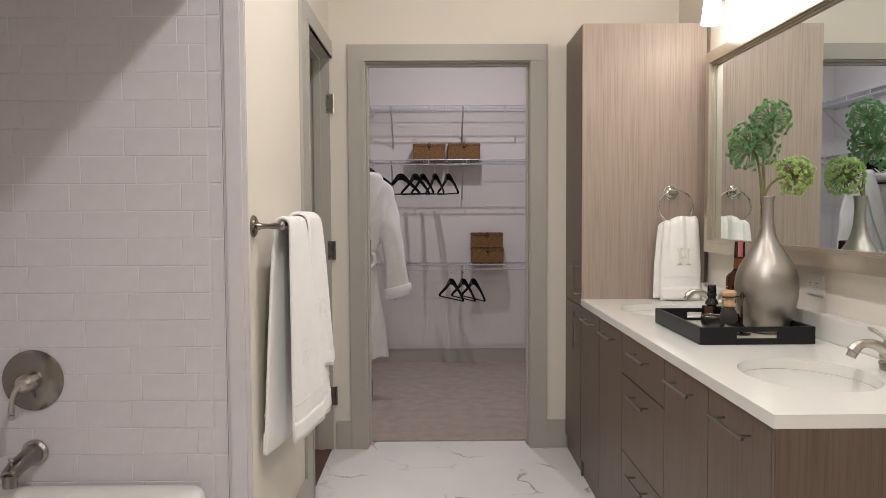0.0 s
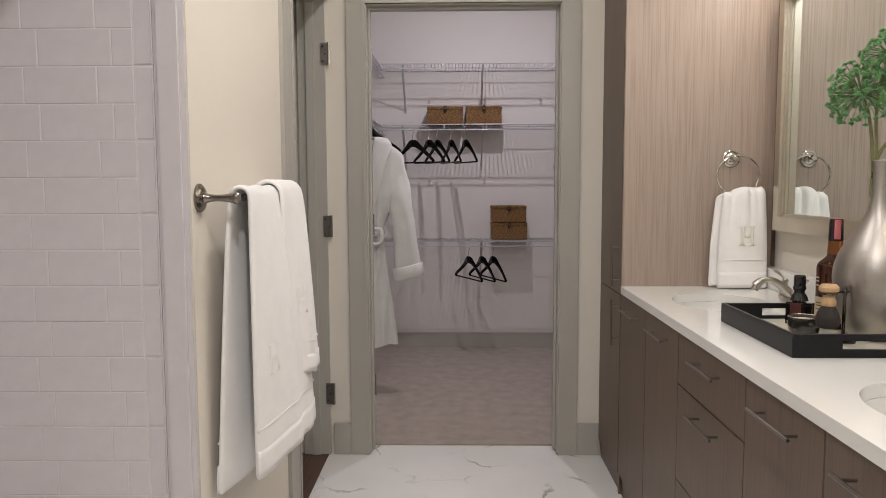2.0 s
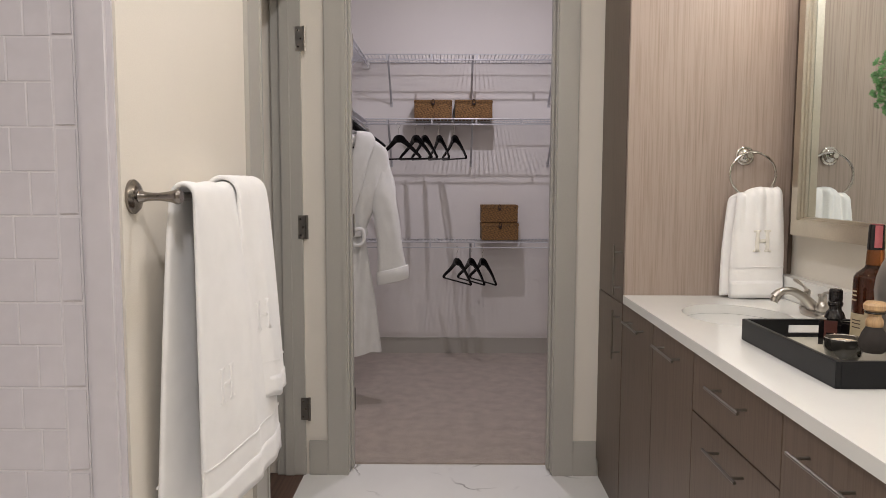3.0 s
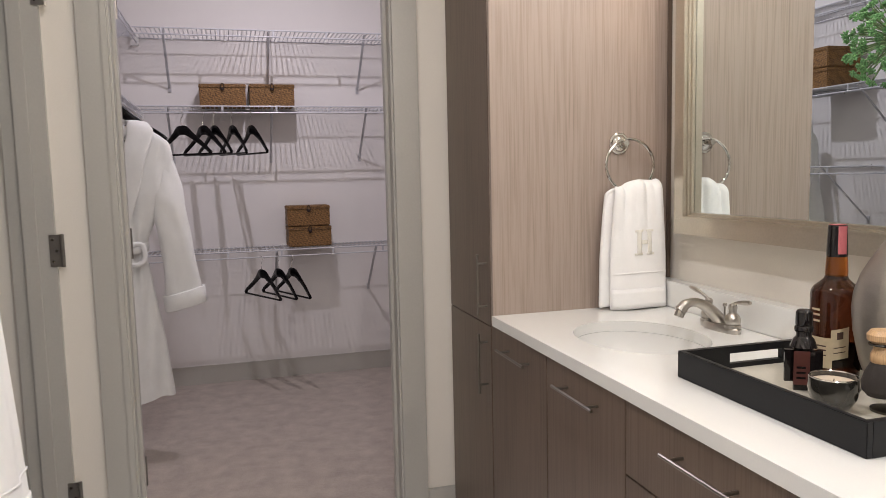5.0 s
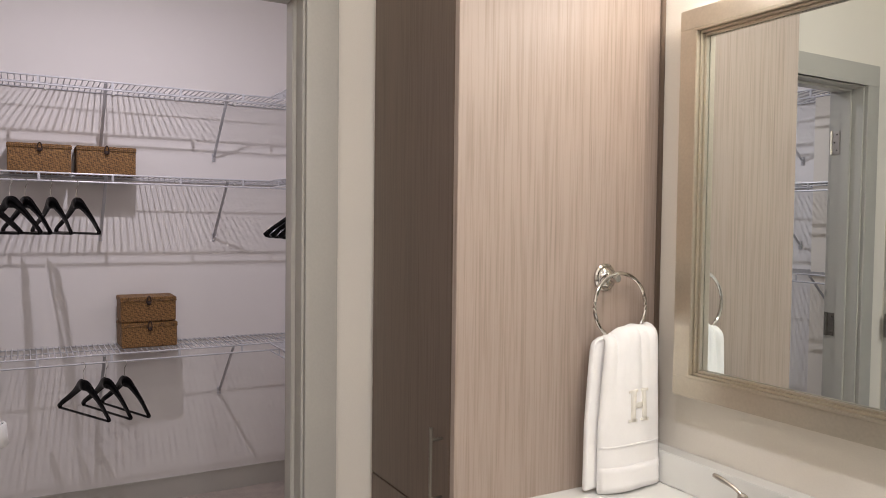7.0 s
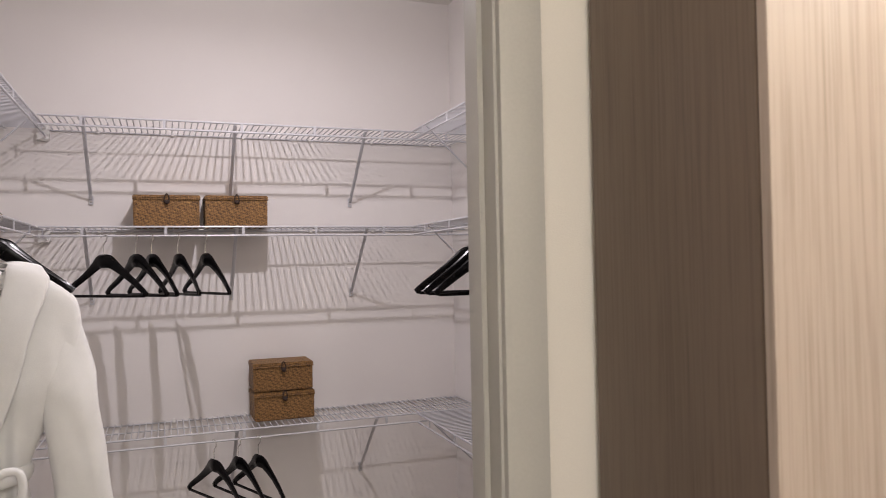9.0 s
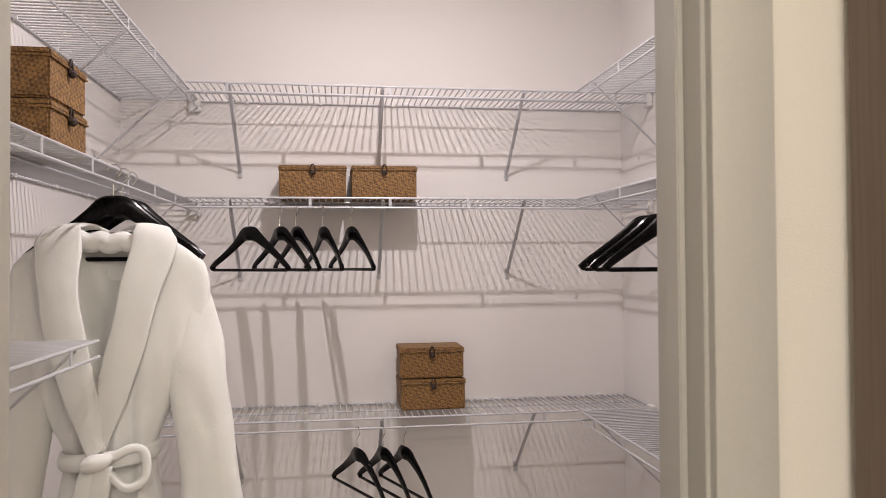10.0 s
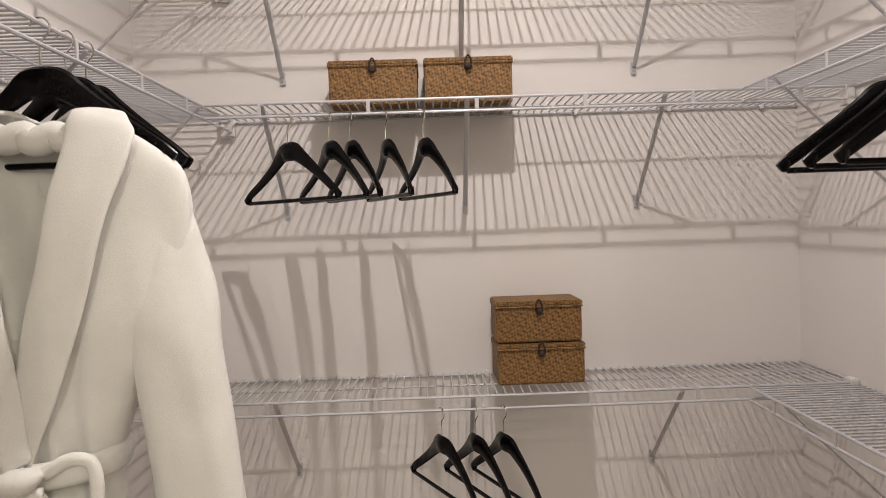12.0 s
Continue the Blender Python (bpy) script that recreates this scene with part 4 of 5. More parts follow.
BAR = (-0.512, 1.262)
rail = thing("towel_bar", "brushed nickel towel bar on the cream wall", "towel bar", (LEFT, 2.49, 1.262))
for d in (0.0, 0.61):
    part("rosette", (lambda bm: (bm.transform(pose(0, d, 0, 0, 90, 0)), bm)[1])(lathe([(0.034, 0.0005), (0.034, 0.006), (0.028, 0.012), (0.016, 0.016)], 28)), M_DARKNI, rail)
    part("post", tube(arc([(0.012, d, 0), (0.03, d, 0), (0.055, d, 0), (0.083, d, 0), (0.098, d, 0)], 4), [0.015, 0.013, 0.012, 0.0105, 0.009, 0.0085, 0.008, 0.008, 0.008, 0.009, 0.010, 0.011, 0.013, 0.015, 0.015, 0.014, 0.012], 16), M_DARKNI, rail)
part("bar", tube([(BAR[0] - LEFT, 0.0, 0), (BAR[0] - LEFT, 0.61, 0)], 0.009, 14), M_DARKNI, rail)
draped_towel("bath_towel", "wide white terry bath towel with a monogram over the towel bar", BAR, 2.535, 3.050, 0.555, 0.525, 0.024, 0.052, 0.038, (0.23, 0.59), 0.016, 0.4)
draped_towel("bath_towel", "smaller white terry towel laid over the bath towel", BAR, 2.800, 3.060, 0.725, 0.76, 0.040, 0.046, 0.0, (0.40, 0.58), 0.0, 1.3)

# towel ring and hand towel on the tall cabinet's side
PANEL = 3.7555
ring = thing("towel_ring", "polished nickel towel ring on the wood-grain panel", "towel ring", (1.110, PANEL, 1.391))
part("rosette", (lambda bm: (bm.transform(pose(0, 0, 0, 90, 0, 0)), bm)[1])(lathe([(0.034, 0.0003), (0.034, 0.005), (0.030, 0.008), (0.026, 0.008), (0.024, 0.012), (0.014, 0.018)], 36)), M_CHROME, ring)
part("arm", tube([(0, -0.012, 0), (0, -0.026, 0), (0, -0.042, 0), (0, -0.050, 0)], [0.010, 0.008, 0.011, 0.009], 14), M_CHROME, ring)
part("hoop", tube([(0.015 + 0.082 * math.sin(a), -0.043 + 0.004 * math.cos(a), -0.068 + 0.080 * math.cos(a)) for a in [2 * math.pi * i / 40 for i in range(40)]], 0.0048, 10, closed=True), M_CHROME, ring, "slim round hoop")


def ring_towel():
    root = thing("hand_towel", "white terry hand towel with a monogram hanging from the towel ring", "towel", (1.128, 3.702, 1.262))

    def at(v, h, front):
        # the cloth is drawn together at the ring and spreads as it falls
        spread = min(1.0, h * 1.7) ** 0.7
        half = 0.075 + 0.020 * spread
        gather = (1 - spread) * (math.cos(v * 7 + 0.6) * 0.010 + math.cos(v * 15) * 0.005) + 0.004 * math.sin(v * 4 + 2.5 * h) * h
        edge = 0.020 * abs(v) ** 5
        fall = (0.393 if front else 0.386) * h
        z = 0.010 + (0.012 * v + 0.006 * math.cos(v * 4)) * (1 - h) ** 2 - fall - 0.004 * v * v * h
        bulge = 0.019 if front else 0.017
        arch = bulge * min(1.0, h / 0.05) ** 0.5
        x = half * v + (0.016 if front else -0.004 - 0.010 * h)
        y = (-arch - gather - 0.006 * h + edge) if front else (arch - 0.004 * h + gather * 0.4)
        return (x, y, z)

    rows = [[at(k / 12 - 1, h, False) for k in range(25)] for h in [1 - i / 26 for i in range(26)]]
    rows += [[at(k / 12 - 1, h, True) for k in range(25)] for h in [i / 28 for i in range(29)]]
    thick(part("cloth", sheet(rows), M_TERRY, root, smooth=180), 0.016)

    for nm, h0, h1, off in (("woven_band", 0.705, 0.715, 0.0085), ("hem_border", 0.835, 0.985, 0.0092)):
        band = [[(lambda p: (p[0], p[1] - off, p[2]))(at(k / 12 - 1, h0 + (h1 - h0) * m / 4, True)) for k in range(25)] for m in range(5)]
        thick(part(nm, sheet(band), M_TERRY, root, "thick hem border" if nm == "hem_border" else "raised edge of the woven band", smooth=180), 0.004, 0)
    bm = bmesh.new()
    for a0, a1, b0, b1 in ((-0.42, -0.20, -0.5, 0.5), (0.20, 0.42, -0.5, 0.5), (-0.20, 0.20, -0.08, 0.08), (-0.54, -0.12, 0.42, 0.5), (0.12, 0.54, 0.42, 0.5), (-0.54, -0.12, -0.5, -0.42), (0.12, 0.54, -0.5, -0.42)):
        sheet([[(lambda p: (p[0], p[1] - 0.0092, p[2]))(at(0.08 + 0.64 * (a0 + (a1 - a0) * k / 4), 0.475 - 0.195 * (b0 + (b1 - b0) * m / 6), True)) for k in range(5)] for m in range(7)], bm)
    thick(part("monogram", bm, M_STITCH, root, "ivory embroidered monogram letter H", smooth=180), 0.003, 0)


ring_towel()

# ---- bathtub, valve and spout ----
tub = thing("bathtub", "white built-in bathtub against the tiled wall", "bathtub", (-1.073, 1.67, 0))


def tub_shell():
    bm = bmesh.new()
    prof = [(1.0, 0.0), (1.0, 0.462), (0.985, 0.474), (0.96, 0.480), (0.885, 0.480), (0.865, 0.472), (0.81, 0.40), (0.68, 0.16), (0.60, 0.11), (0.05, 0.10)]
    hx, hy, n = 0.355, 0.757, 64
    rings = []
    for s, z in prof:
        ring_pts = []
        for i in range(n):
            a = 2 * math.pi * (i + 0.5) / n
            c, d = math.cos(a), math.sin(a)
            e = 0.12 if s > 0.9 else 0.35
            ux, uy = math.copysign(abs(c) ** e, c), math.copysign(abs(d) ** e, d)
            inset = (1 - s)
            ring_pts.append(bm.verts.new((ux * (hx - inset * 0.40), uy * (hy - inset * 0.75 * (1 if s > 0.3 else 0.95)), z)))
        rings.append(ring_pts)
    for a, b in zip(rings, rings[1:]):
        for i in range(n):
            bm.faces.new((a[i], a[(i + 1) % n], b[(i + 1) % n], b[i]))
    bm.faces.new(rings[-1])
    bmesh.ops.recalc_face_normals(bm, faces=bm.faces)
    return bm


part("shell", tub_shell(), M_CHINA, tub, smooth=50)
part("overflow_plate", (lambda bm: (bm.transform(pose(-0.17, 0.603, 0.36, 78, 0, 0)), bm)[1])(lathe([(0.035, 0), (0.035, 0.006), (0.02, 0.012)], 24)), M_DARKNI, tub, "dark nickel overflow plate")

VX, VZ = -1.255, 0.797
TF = TILE_Y - 0.0025
valve = thing("shower_valve", "brushed nickel round shower valve with a lever", "shower valve", (VX, TF, VZ))
part("escutcheon", (lambda bm: (bm.transform(pose(0, 0, 0, 90, 0, 0)), bm)[1])(lathe([(0.093, 0.0), (0.093, 0.004), (0.085, 0.010), (0.05, 0.016), (0.03, 0.018)], 40)), M_DARKNI, valve)
part("hub", (lambda bm: (bm.transform(pose(0, 0, 0, 90, 0, 0)), bm)[1])(lathe([(0.030, 0.016), (0.026, 0.030), (0.029, 0.036), (0.024, 0.050), (0.026, 0.056), (0.018, 0.070), (0.006, 0.074)], 28)), M_NICKEL, valve)
part("lever", tube(arc([(0, -0.062, 0.0), (-0.010, -0.076, -0.010), (-0.020, -0.082, -0.040), (-0.022, -0.084, -0.075), (-0.022, -0.084, -0.100)], 5), [0.012, 0.011, 0.010, 0.009, 0.008, 0.0075, 0.007, 0.007, 0.0068, 0.0066, 0.0066, 0.0068, 0.0072, 0.008, 0.0086, 0.009, 0.0092, 0.0094, 0.0094, 0.009, 0.007], 12), M_NICKEL, valve)
spout = thing("tub_spout", "brushed nickel tub spout with a diverter knob", "tub spout", (VX, TF, 0.574))
part("flange", (lambda bm: (bm.transform(pose(0, 0, 0, 90, 0, 0)), bm)[1])(lathe([(0.040, 0), (0.040, 0.010), (0.034, 0.018)], 28)), M_NICKEL, spout)
part("body", tube(arc([(0, -0.012, 0), (0, -0.06, -0.004), (0, -0.11, -0.012), (0, -0.150, -0.026)], 5), [0.031, 0.031, 0.030, 0.029, 0.028, 0.027, 0.0265, 0.026, 0.0255, 0.025, 0.025, 0.025, 0.025, 0.0245, 0.024, 0.022], 18), M_DARKNI, spout)
part("outlet", tube([(0, -0.138, -0.022), (0, -0.140, -0.058)], [0.022, 0.020], 18), M_DARKNI, spout)
part("diverter", tube([(0, -0.132, 0.0), (0, -0.132, 0.012), (0, -0.132, 0.018), (0, -0.132, 0.026)], [0.004, 0.004, 0.008, 0.006], 12), M_NICKEL, spout)

# ---- tray and what stands on it ----
TX0, TX1, TY0, TY1 = 0.813, 1.183, 2.507, 2.985
tray = thing("serving_tray", "black lacquered tray with cut-out handles on the countertop", "tray", ((TX0 + TX1) / 2, (TY0 + TY1) / 2, TOP + 0.0005))
w, d, h, t = (TX1 - TX0) / 2, (TY1 - TY0) / 2, 0.056, 0.012
part("base", boxes((-w + t, w - t, -d + t, d - t, 0, 0.0075)), M_BLACK, tray)
part("liner", boxes((-w + t + 0.001, w - t - 0.001, -d + t + 0.001, d - t - 0.001, 0.0077, 0.0095)), M_LINER, tray, "glossy ivory tray floor")
for s in (-1, 1):
    part("side", boxes((min(s * w, s * (w - t)), max(s * w, s * (w - t)), -d, d, 0, h), bevel=0.0012), M_BLACK, tray)
    y0, y1 = sorted((s * d, s * (d - t)))
    part("end", boxes((-w + t, w - t, y0, y1, 0, 0.019), (-w + t, w - t, y0, y1, 0.041, h), (-w + t, -0.066, y0, y1, 0.019, 0.041), (0.066, w - t, y0, y1, 0.019, 0.041)), M_BLACK, tray, "end board with a slot handle")
FLOOR = TOP + 0.0105

vase = thing("vase", "tall pewter bottle vase with a slim neck", "vase", (1.106, 2.690, FLOOR))
part("body", lathe([(0.045, 0), (0.056, 0.004), (0.074, 0.025), (0.088, 0.062), (0.099, 0.115), (0.103, 0.160), (0.100, 0.190), (0.090, 0.222), (0.075, 0.250), (0.056, 0.280), (0.038, 0.308), (0.027, 0.335), (0.0205, 0.370), (0.0185, 0.410), (0.0195, 0.445), (0.0212, 0.461), (0.0190, 0.461), (0.0165, 0.440), (0.015, 0.40)], 48), M_VASE, vase, smooth=60)
part("rim", tube([(0.0206 * math.cos(a), 0.0206 * math.sin(a), 0.4625) for a in [2 * math.pi * i / 36 for i in range(36)]], 0.0022, 8, closed=True), M_VASE, vase, "rolled lip of the neck")


def pom(centre, radius, material, count, seed, stem_from):
    """An allium-like head: many thin stalks from a core, each with a tuft of small cupped florets."""
    rng = random.Random(seed)
    root = thing("flower_stem", "deep green pompom flower on a thin stem in the vase" if material is M_GREEN else "lime green pompom flower on a thin stem in the vase", "flower", stem_from, "vase flowers")
    c = Vector(centre) - Vector(stem_from)
    mid = c * 0.5 + Vector((rng.uniform(-0.012, 0.012), 0.01, 0.02))
    part("stem", tube(arc([(0, 0, -0.10), (0, 0, 0.0), mid, c * 0.97], 6), 0.0042, 8), M_STEM, root)
    rays = bmesh.new()
    verts, faces = [], []
    hub = c * 0.97
    down = (mid - c).normalized()
    for i in range(count):
        z = 1 - 2 * (i + 0.5) / count
        a = i * 2.39996 + rng.uniform(-0.3, 0.3)
        q = math.sqrt(max(0, 1 - z * z))
        dv = Vector((q * math.cos(a), q * math.sin(a), z)).normalized()
        # a ragged hollow is left round the stem
        if dv.dot(down) > 0.72 + 0.16 * rng.random():
            continue
        tip = hub + dv * radius * rng.uniform(0.70, 1.0)
        bow = (hub + tip) / 2 + Vector((0, 0, 0.004)) + dv.cross(Vector((0, 0, 1))) * rng.uniform(-0.004, 0.004)
        tube([hub, bow, tip], 0.0011, 4, bm=rays)
        side = dv.cross(Vector((0.3, 0.5, 0.81))).normalized()
        up = dv.cross(side)
        # a tuft of slim buds at the end of each ray
        for k in range(rng.randint(12, 16)):
            b, lean = k * 2.39996, 1.25 * math.sqrt((k + 0.5) / 15)
            d = (dv * math.cos(lean) + (side * math.cos(b) + up * math.sin(b)) * math.sin(lean)).normalized()
            e = d.cross(Vector((0.2, 0.9, 0.13))).normalized()
            f = d.cross(e)
            length, fat = rng.uniform(0.008, 0.013), rng.uniform(0.0016, 0.0026)
            base = len(verts)
            verts.append(tip + d * 0.001)
            for m in range(5):
                g = m * 1.2566 + b
                verts.append(tip + d * length * 0.72 + (e * math.cos(g) + f * math.sin(g)) * fat)
            verts.append(tip + d * length)
            for m in range(5):
                faces += [(base, base + 1 + (m + 1) % 5, base + 1 + m), (base + 6, base + 1 + m, base + 1 + (m + 1) % 5)]
    me = bpy.data.meshes.new("flower_head")
    me.from_pydata([tuple(v) for v in verts], [], faces)
    me.materials.append(material)
    part("flower_head", me, material, root, "round head of many slim buds")["kind"] = "stuff"
    part("umbel", rays, M_STEM if material is M_LIME else M_RAY, root, "thin rays that spread from the stem")["kind"] = "stuff"


NECK = (1.092, 2.700, FLOOR + 0.468)
pom((1.100, 2.668, 1.617), 0.066, M_GREEN, 105, 1, (1.096, 2.697, NECK[2]))
pom((1.052, 2.700, 1.524), 0.085, M_GREEN, 165, 2, (1.088, 2.701, NECK[2]))
pom((1.180, 2.660, 1.420), 0.066, M_LIME, 120, 3, (1.098, 2.695, NECK[2]))

whisky = thing("liquor_bottle", "amber glass liquor bottle with paper labels and a pink seal", "bottle", (1.075, 2.842, FLOOR))
part("glass", lathe([(0.040, 0), (0.0450, 0.004), (0.0462, 0.012), (0.0462, 0.168), (0.0448, 0.177), (0.040, 0.185), (0.030, 0.193), (0.0225, 0.2005), (0.0205, 0.206)], 36), M_AMBER, whisky, smooth=50)
part("neck", lathe([(0.0205, 0.2065), (0.0208, 0.212), (0.0196, 0.236), (0.0188, 0.244)], 28), M_AMBERLT, whisky, "clear amber neck")
part("cap", lathe([(0.0192, 0.2445), (0.0196, 0.248), (0.0178, 0.302), (0.0165, 0.3055), (0.001, 0.306)], 28), M_BLKGLASS, whisky, "black capsule")


def label_patch(parent, radius, a0, a1, z0, z1, material, label="", tilt=0.0):
    n = 10
    rows = [[(radius * math.cos(a0 + (a1 - a0) * k / n), radius * math.sin(a0 + (a1 - a0) * k / n), z + tilt * k / n) for k in range(n + 1)] for z in (z0, z1)]
    return part("paper_label", sheet(rows), material, parent, label)


A = math.atan2(1.81 - 2.86, -0.09 - 1.108)
label_patch(whisky, 0.0467, A - 1.15, A + 0.02, 0.028, 0.088, M_PAPER, "aged cream paper label")
for z in (0.052, 0.062, 0.070):
    label_patch(whisky, 0.0470, A - 0.80, A - 0.22, z, z + 0.0026, M_INK, "printed line")
label_patch(whisky, 0.0474, A - 0.05, A + 0.62, 0.044, 0.104, M_PAPER, "small cream stamp label", 0.008)
label_patch(whisky, 0.0478, A + 0.17, A + 0.40, 0.086, 0.100, M_INK, "printed emblem", 0.003)
for z in (0.058, 0.068):
    label_patch(whisky, 0.0478, A + 0.06, A + 0.50, z, z + 0.002, M_INK, "printed line", 0.005)
for z in (0.118, 0.130, 0.140):
    label_patch(whisky, 0.0469, A - 0.95, A - 0.52, z, z + 0.004, M_PAPER, "pale printed mark")
label_patch(whisky, 0.0197, A + 0.15, A + 1.05, 0.250, 0.3045, M_PINK, "pink paper seal strip")
part("seal_top", boxes((-0.012, 0.012, -0.010, 0.010, 0.3062, 0.3072)), M_PINK, whisky, "pink paper seal strip")

cologne = thing("cologne_bottle", "small black glass bottle with a dark red label", "bottle", (0.958, 2.795, FLOOR))
cologne.matrix_basis = pose(0.958, 2.795, FLOOR, 0, 0, -32)
part("glass", boxes((-0.033, 0.033, -0.021, 0.021, 0, 0.094), bevel=0.0165), M_BLKGLASS, cologne, smooth=60)
part("shoulder", lathe([(0.024, 0.084), (0.019, 0.098), (0.014, 0.104), (0.0135, 0.114)], 24), M_BLKGLASS, cologne)
part("collar", lathe([(0.016, 0.113), (0.017, 0.116), (0.017, 0.121), (0.015, 0.124)], 24), M_BLKGLASS, cologne)
part("stopper", lathe([(0.0145, 0.124), (0.0155, 0.128), (0.0150, 0.150), (0.012, 0.154), (0.001, 0.155)], 24), M_BLKGLASS, cologne)
part("paper_label", boxes((-0.020, 0.008, -0.0216, -0.0209, 0.015, 0.079), bevel=0.0002), M_RED, cologne, "dark red label")
for z in (0.026, 0.036, 0.046):
    part("printed_line", boxes((-0.015, 0.001, -0.0220, -0.0216, z, z + 0.004)), M_BLKGLASS, cologne)

candle = thing("candle_bowl", "smoked glass candle bowl with ivory wax", "candle", (0.922, 2.684, FLOOR))
part("bowl", lathe([(0.020, 0), (0.026, 0.002), (0.038, 0.022), (0.0415, 0.040), (0.0400, 0.058), (0.0375, 0.058), (0.039, 0.042), (0.034, 0.040)], 36), M_SMOKE, candle, smooth=60)
part("rim", tube([(0.0388 * math.cos(a), 0.0388 * math.sin(a), 0.0585) for a in [2 * math.pi * i / 32 for i in range(32)]], 0.0016, 6, closed=True), M_CHROME, candle, "bright rim")
part("wax", lathe([(0.030, 0.0405), (0.0375, 0.048), (0.0372, 0.050), (0.001, 0.0485)], 32), M_WAX, candle, "ivory wax")
part("wick", tube([(0, 0, 0.048), (0.001, 0, 0.054)], 0.0008, 6), M_INK, candle)

stand = thing("razor_stand", "dark steel shaving stand holding a razor and a brush", "razor stand", (1.003, 2.644, FLOOR))
part("foot", lathe([(0.030, 0), (0.030, 0.004), (0.012, 0.008)], 28), M_STEEL, stand)
part("post", tube([(0, 0, 0.004), (0, 0, 0.06), (0, 0, 0.115), (0, 0, 0.128), (0, 0, 0.138), (0, 0, 0.145)], [0.0045, 0.0042, 0.0042, 0.0065, 0.0055, 0.002], 12), M_STEEL, stand)
part("arm", tube([(-0.040, -0.024, 0.130), (0.044, 0.022, 0.128)], 0.0026, 8), M_STEEL, stand)
part("fork", tube([(-0.058 + 0.0185 * math.cos(a), -0.035 + 0.0185 * math.sin(a), 0.1300) for a in [0.49 + 0.35 + k * 5.58 / 16 for k in range(17)]], 0.0024, 8), M_STEEL, stand, "open ring fork")
razor = part("razor", tube([(0.036, 0.016, 0.124), (0.036, 0.016, 0.104), (0.036, 0.016, 0.050)], [0.0035, 0.0055, 0.0065], 10), M_STEEL, stand, "safety razor hung from the arm")
part("razor_head", boxes((0.016, 0.058, 0.009, 0.023, 0.124, 0.131), bevel=0.002), M_STEEL, razor)
brush = part("shaving_brush", lathe([(0.020, 0.043), (0.028, 0.052), (0.0295, 0.066), (0.024, 0.084), (0.0150, 0.100)], 28, (-0.058, -0.035, 0)), M_BRISTLE, stand, "shaving brush with dark bristles hung in the fork")
part("wooden_handle", lathe([(0.0150, 0.098), (0.0175, 0.102), (0.0175, 0.112), (0.0130, 0.122), (0.0150, 0.131), (0.0230, 0.137), (0.0235, 0.146), (0.018, 0.153), (0.001, 0.155)], 28, (-0.058, -0.035, 0)), M_MAPLE, brush, "pale turned wood handle")


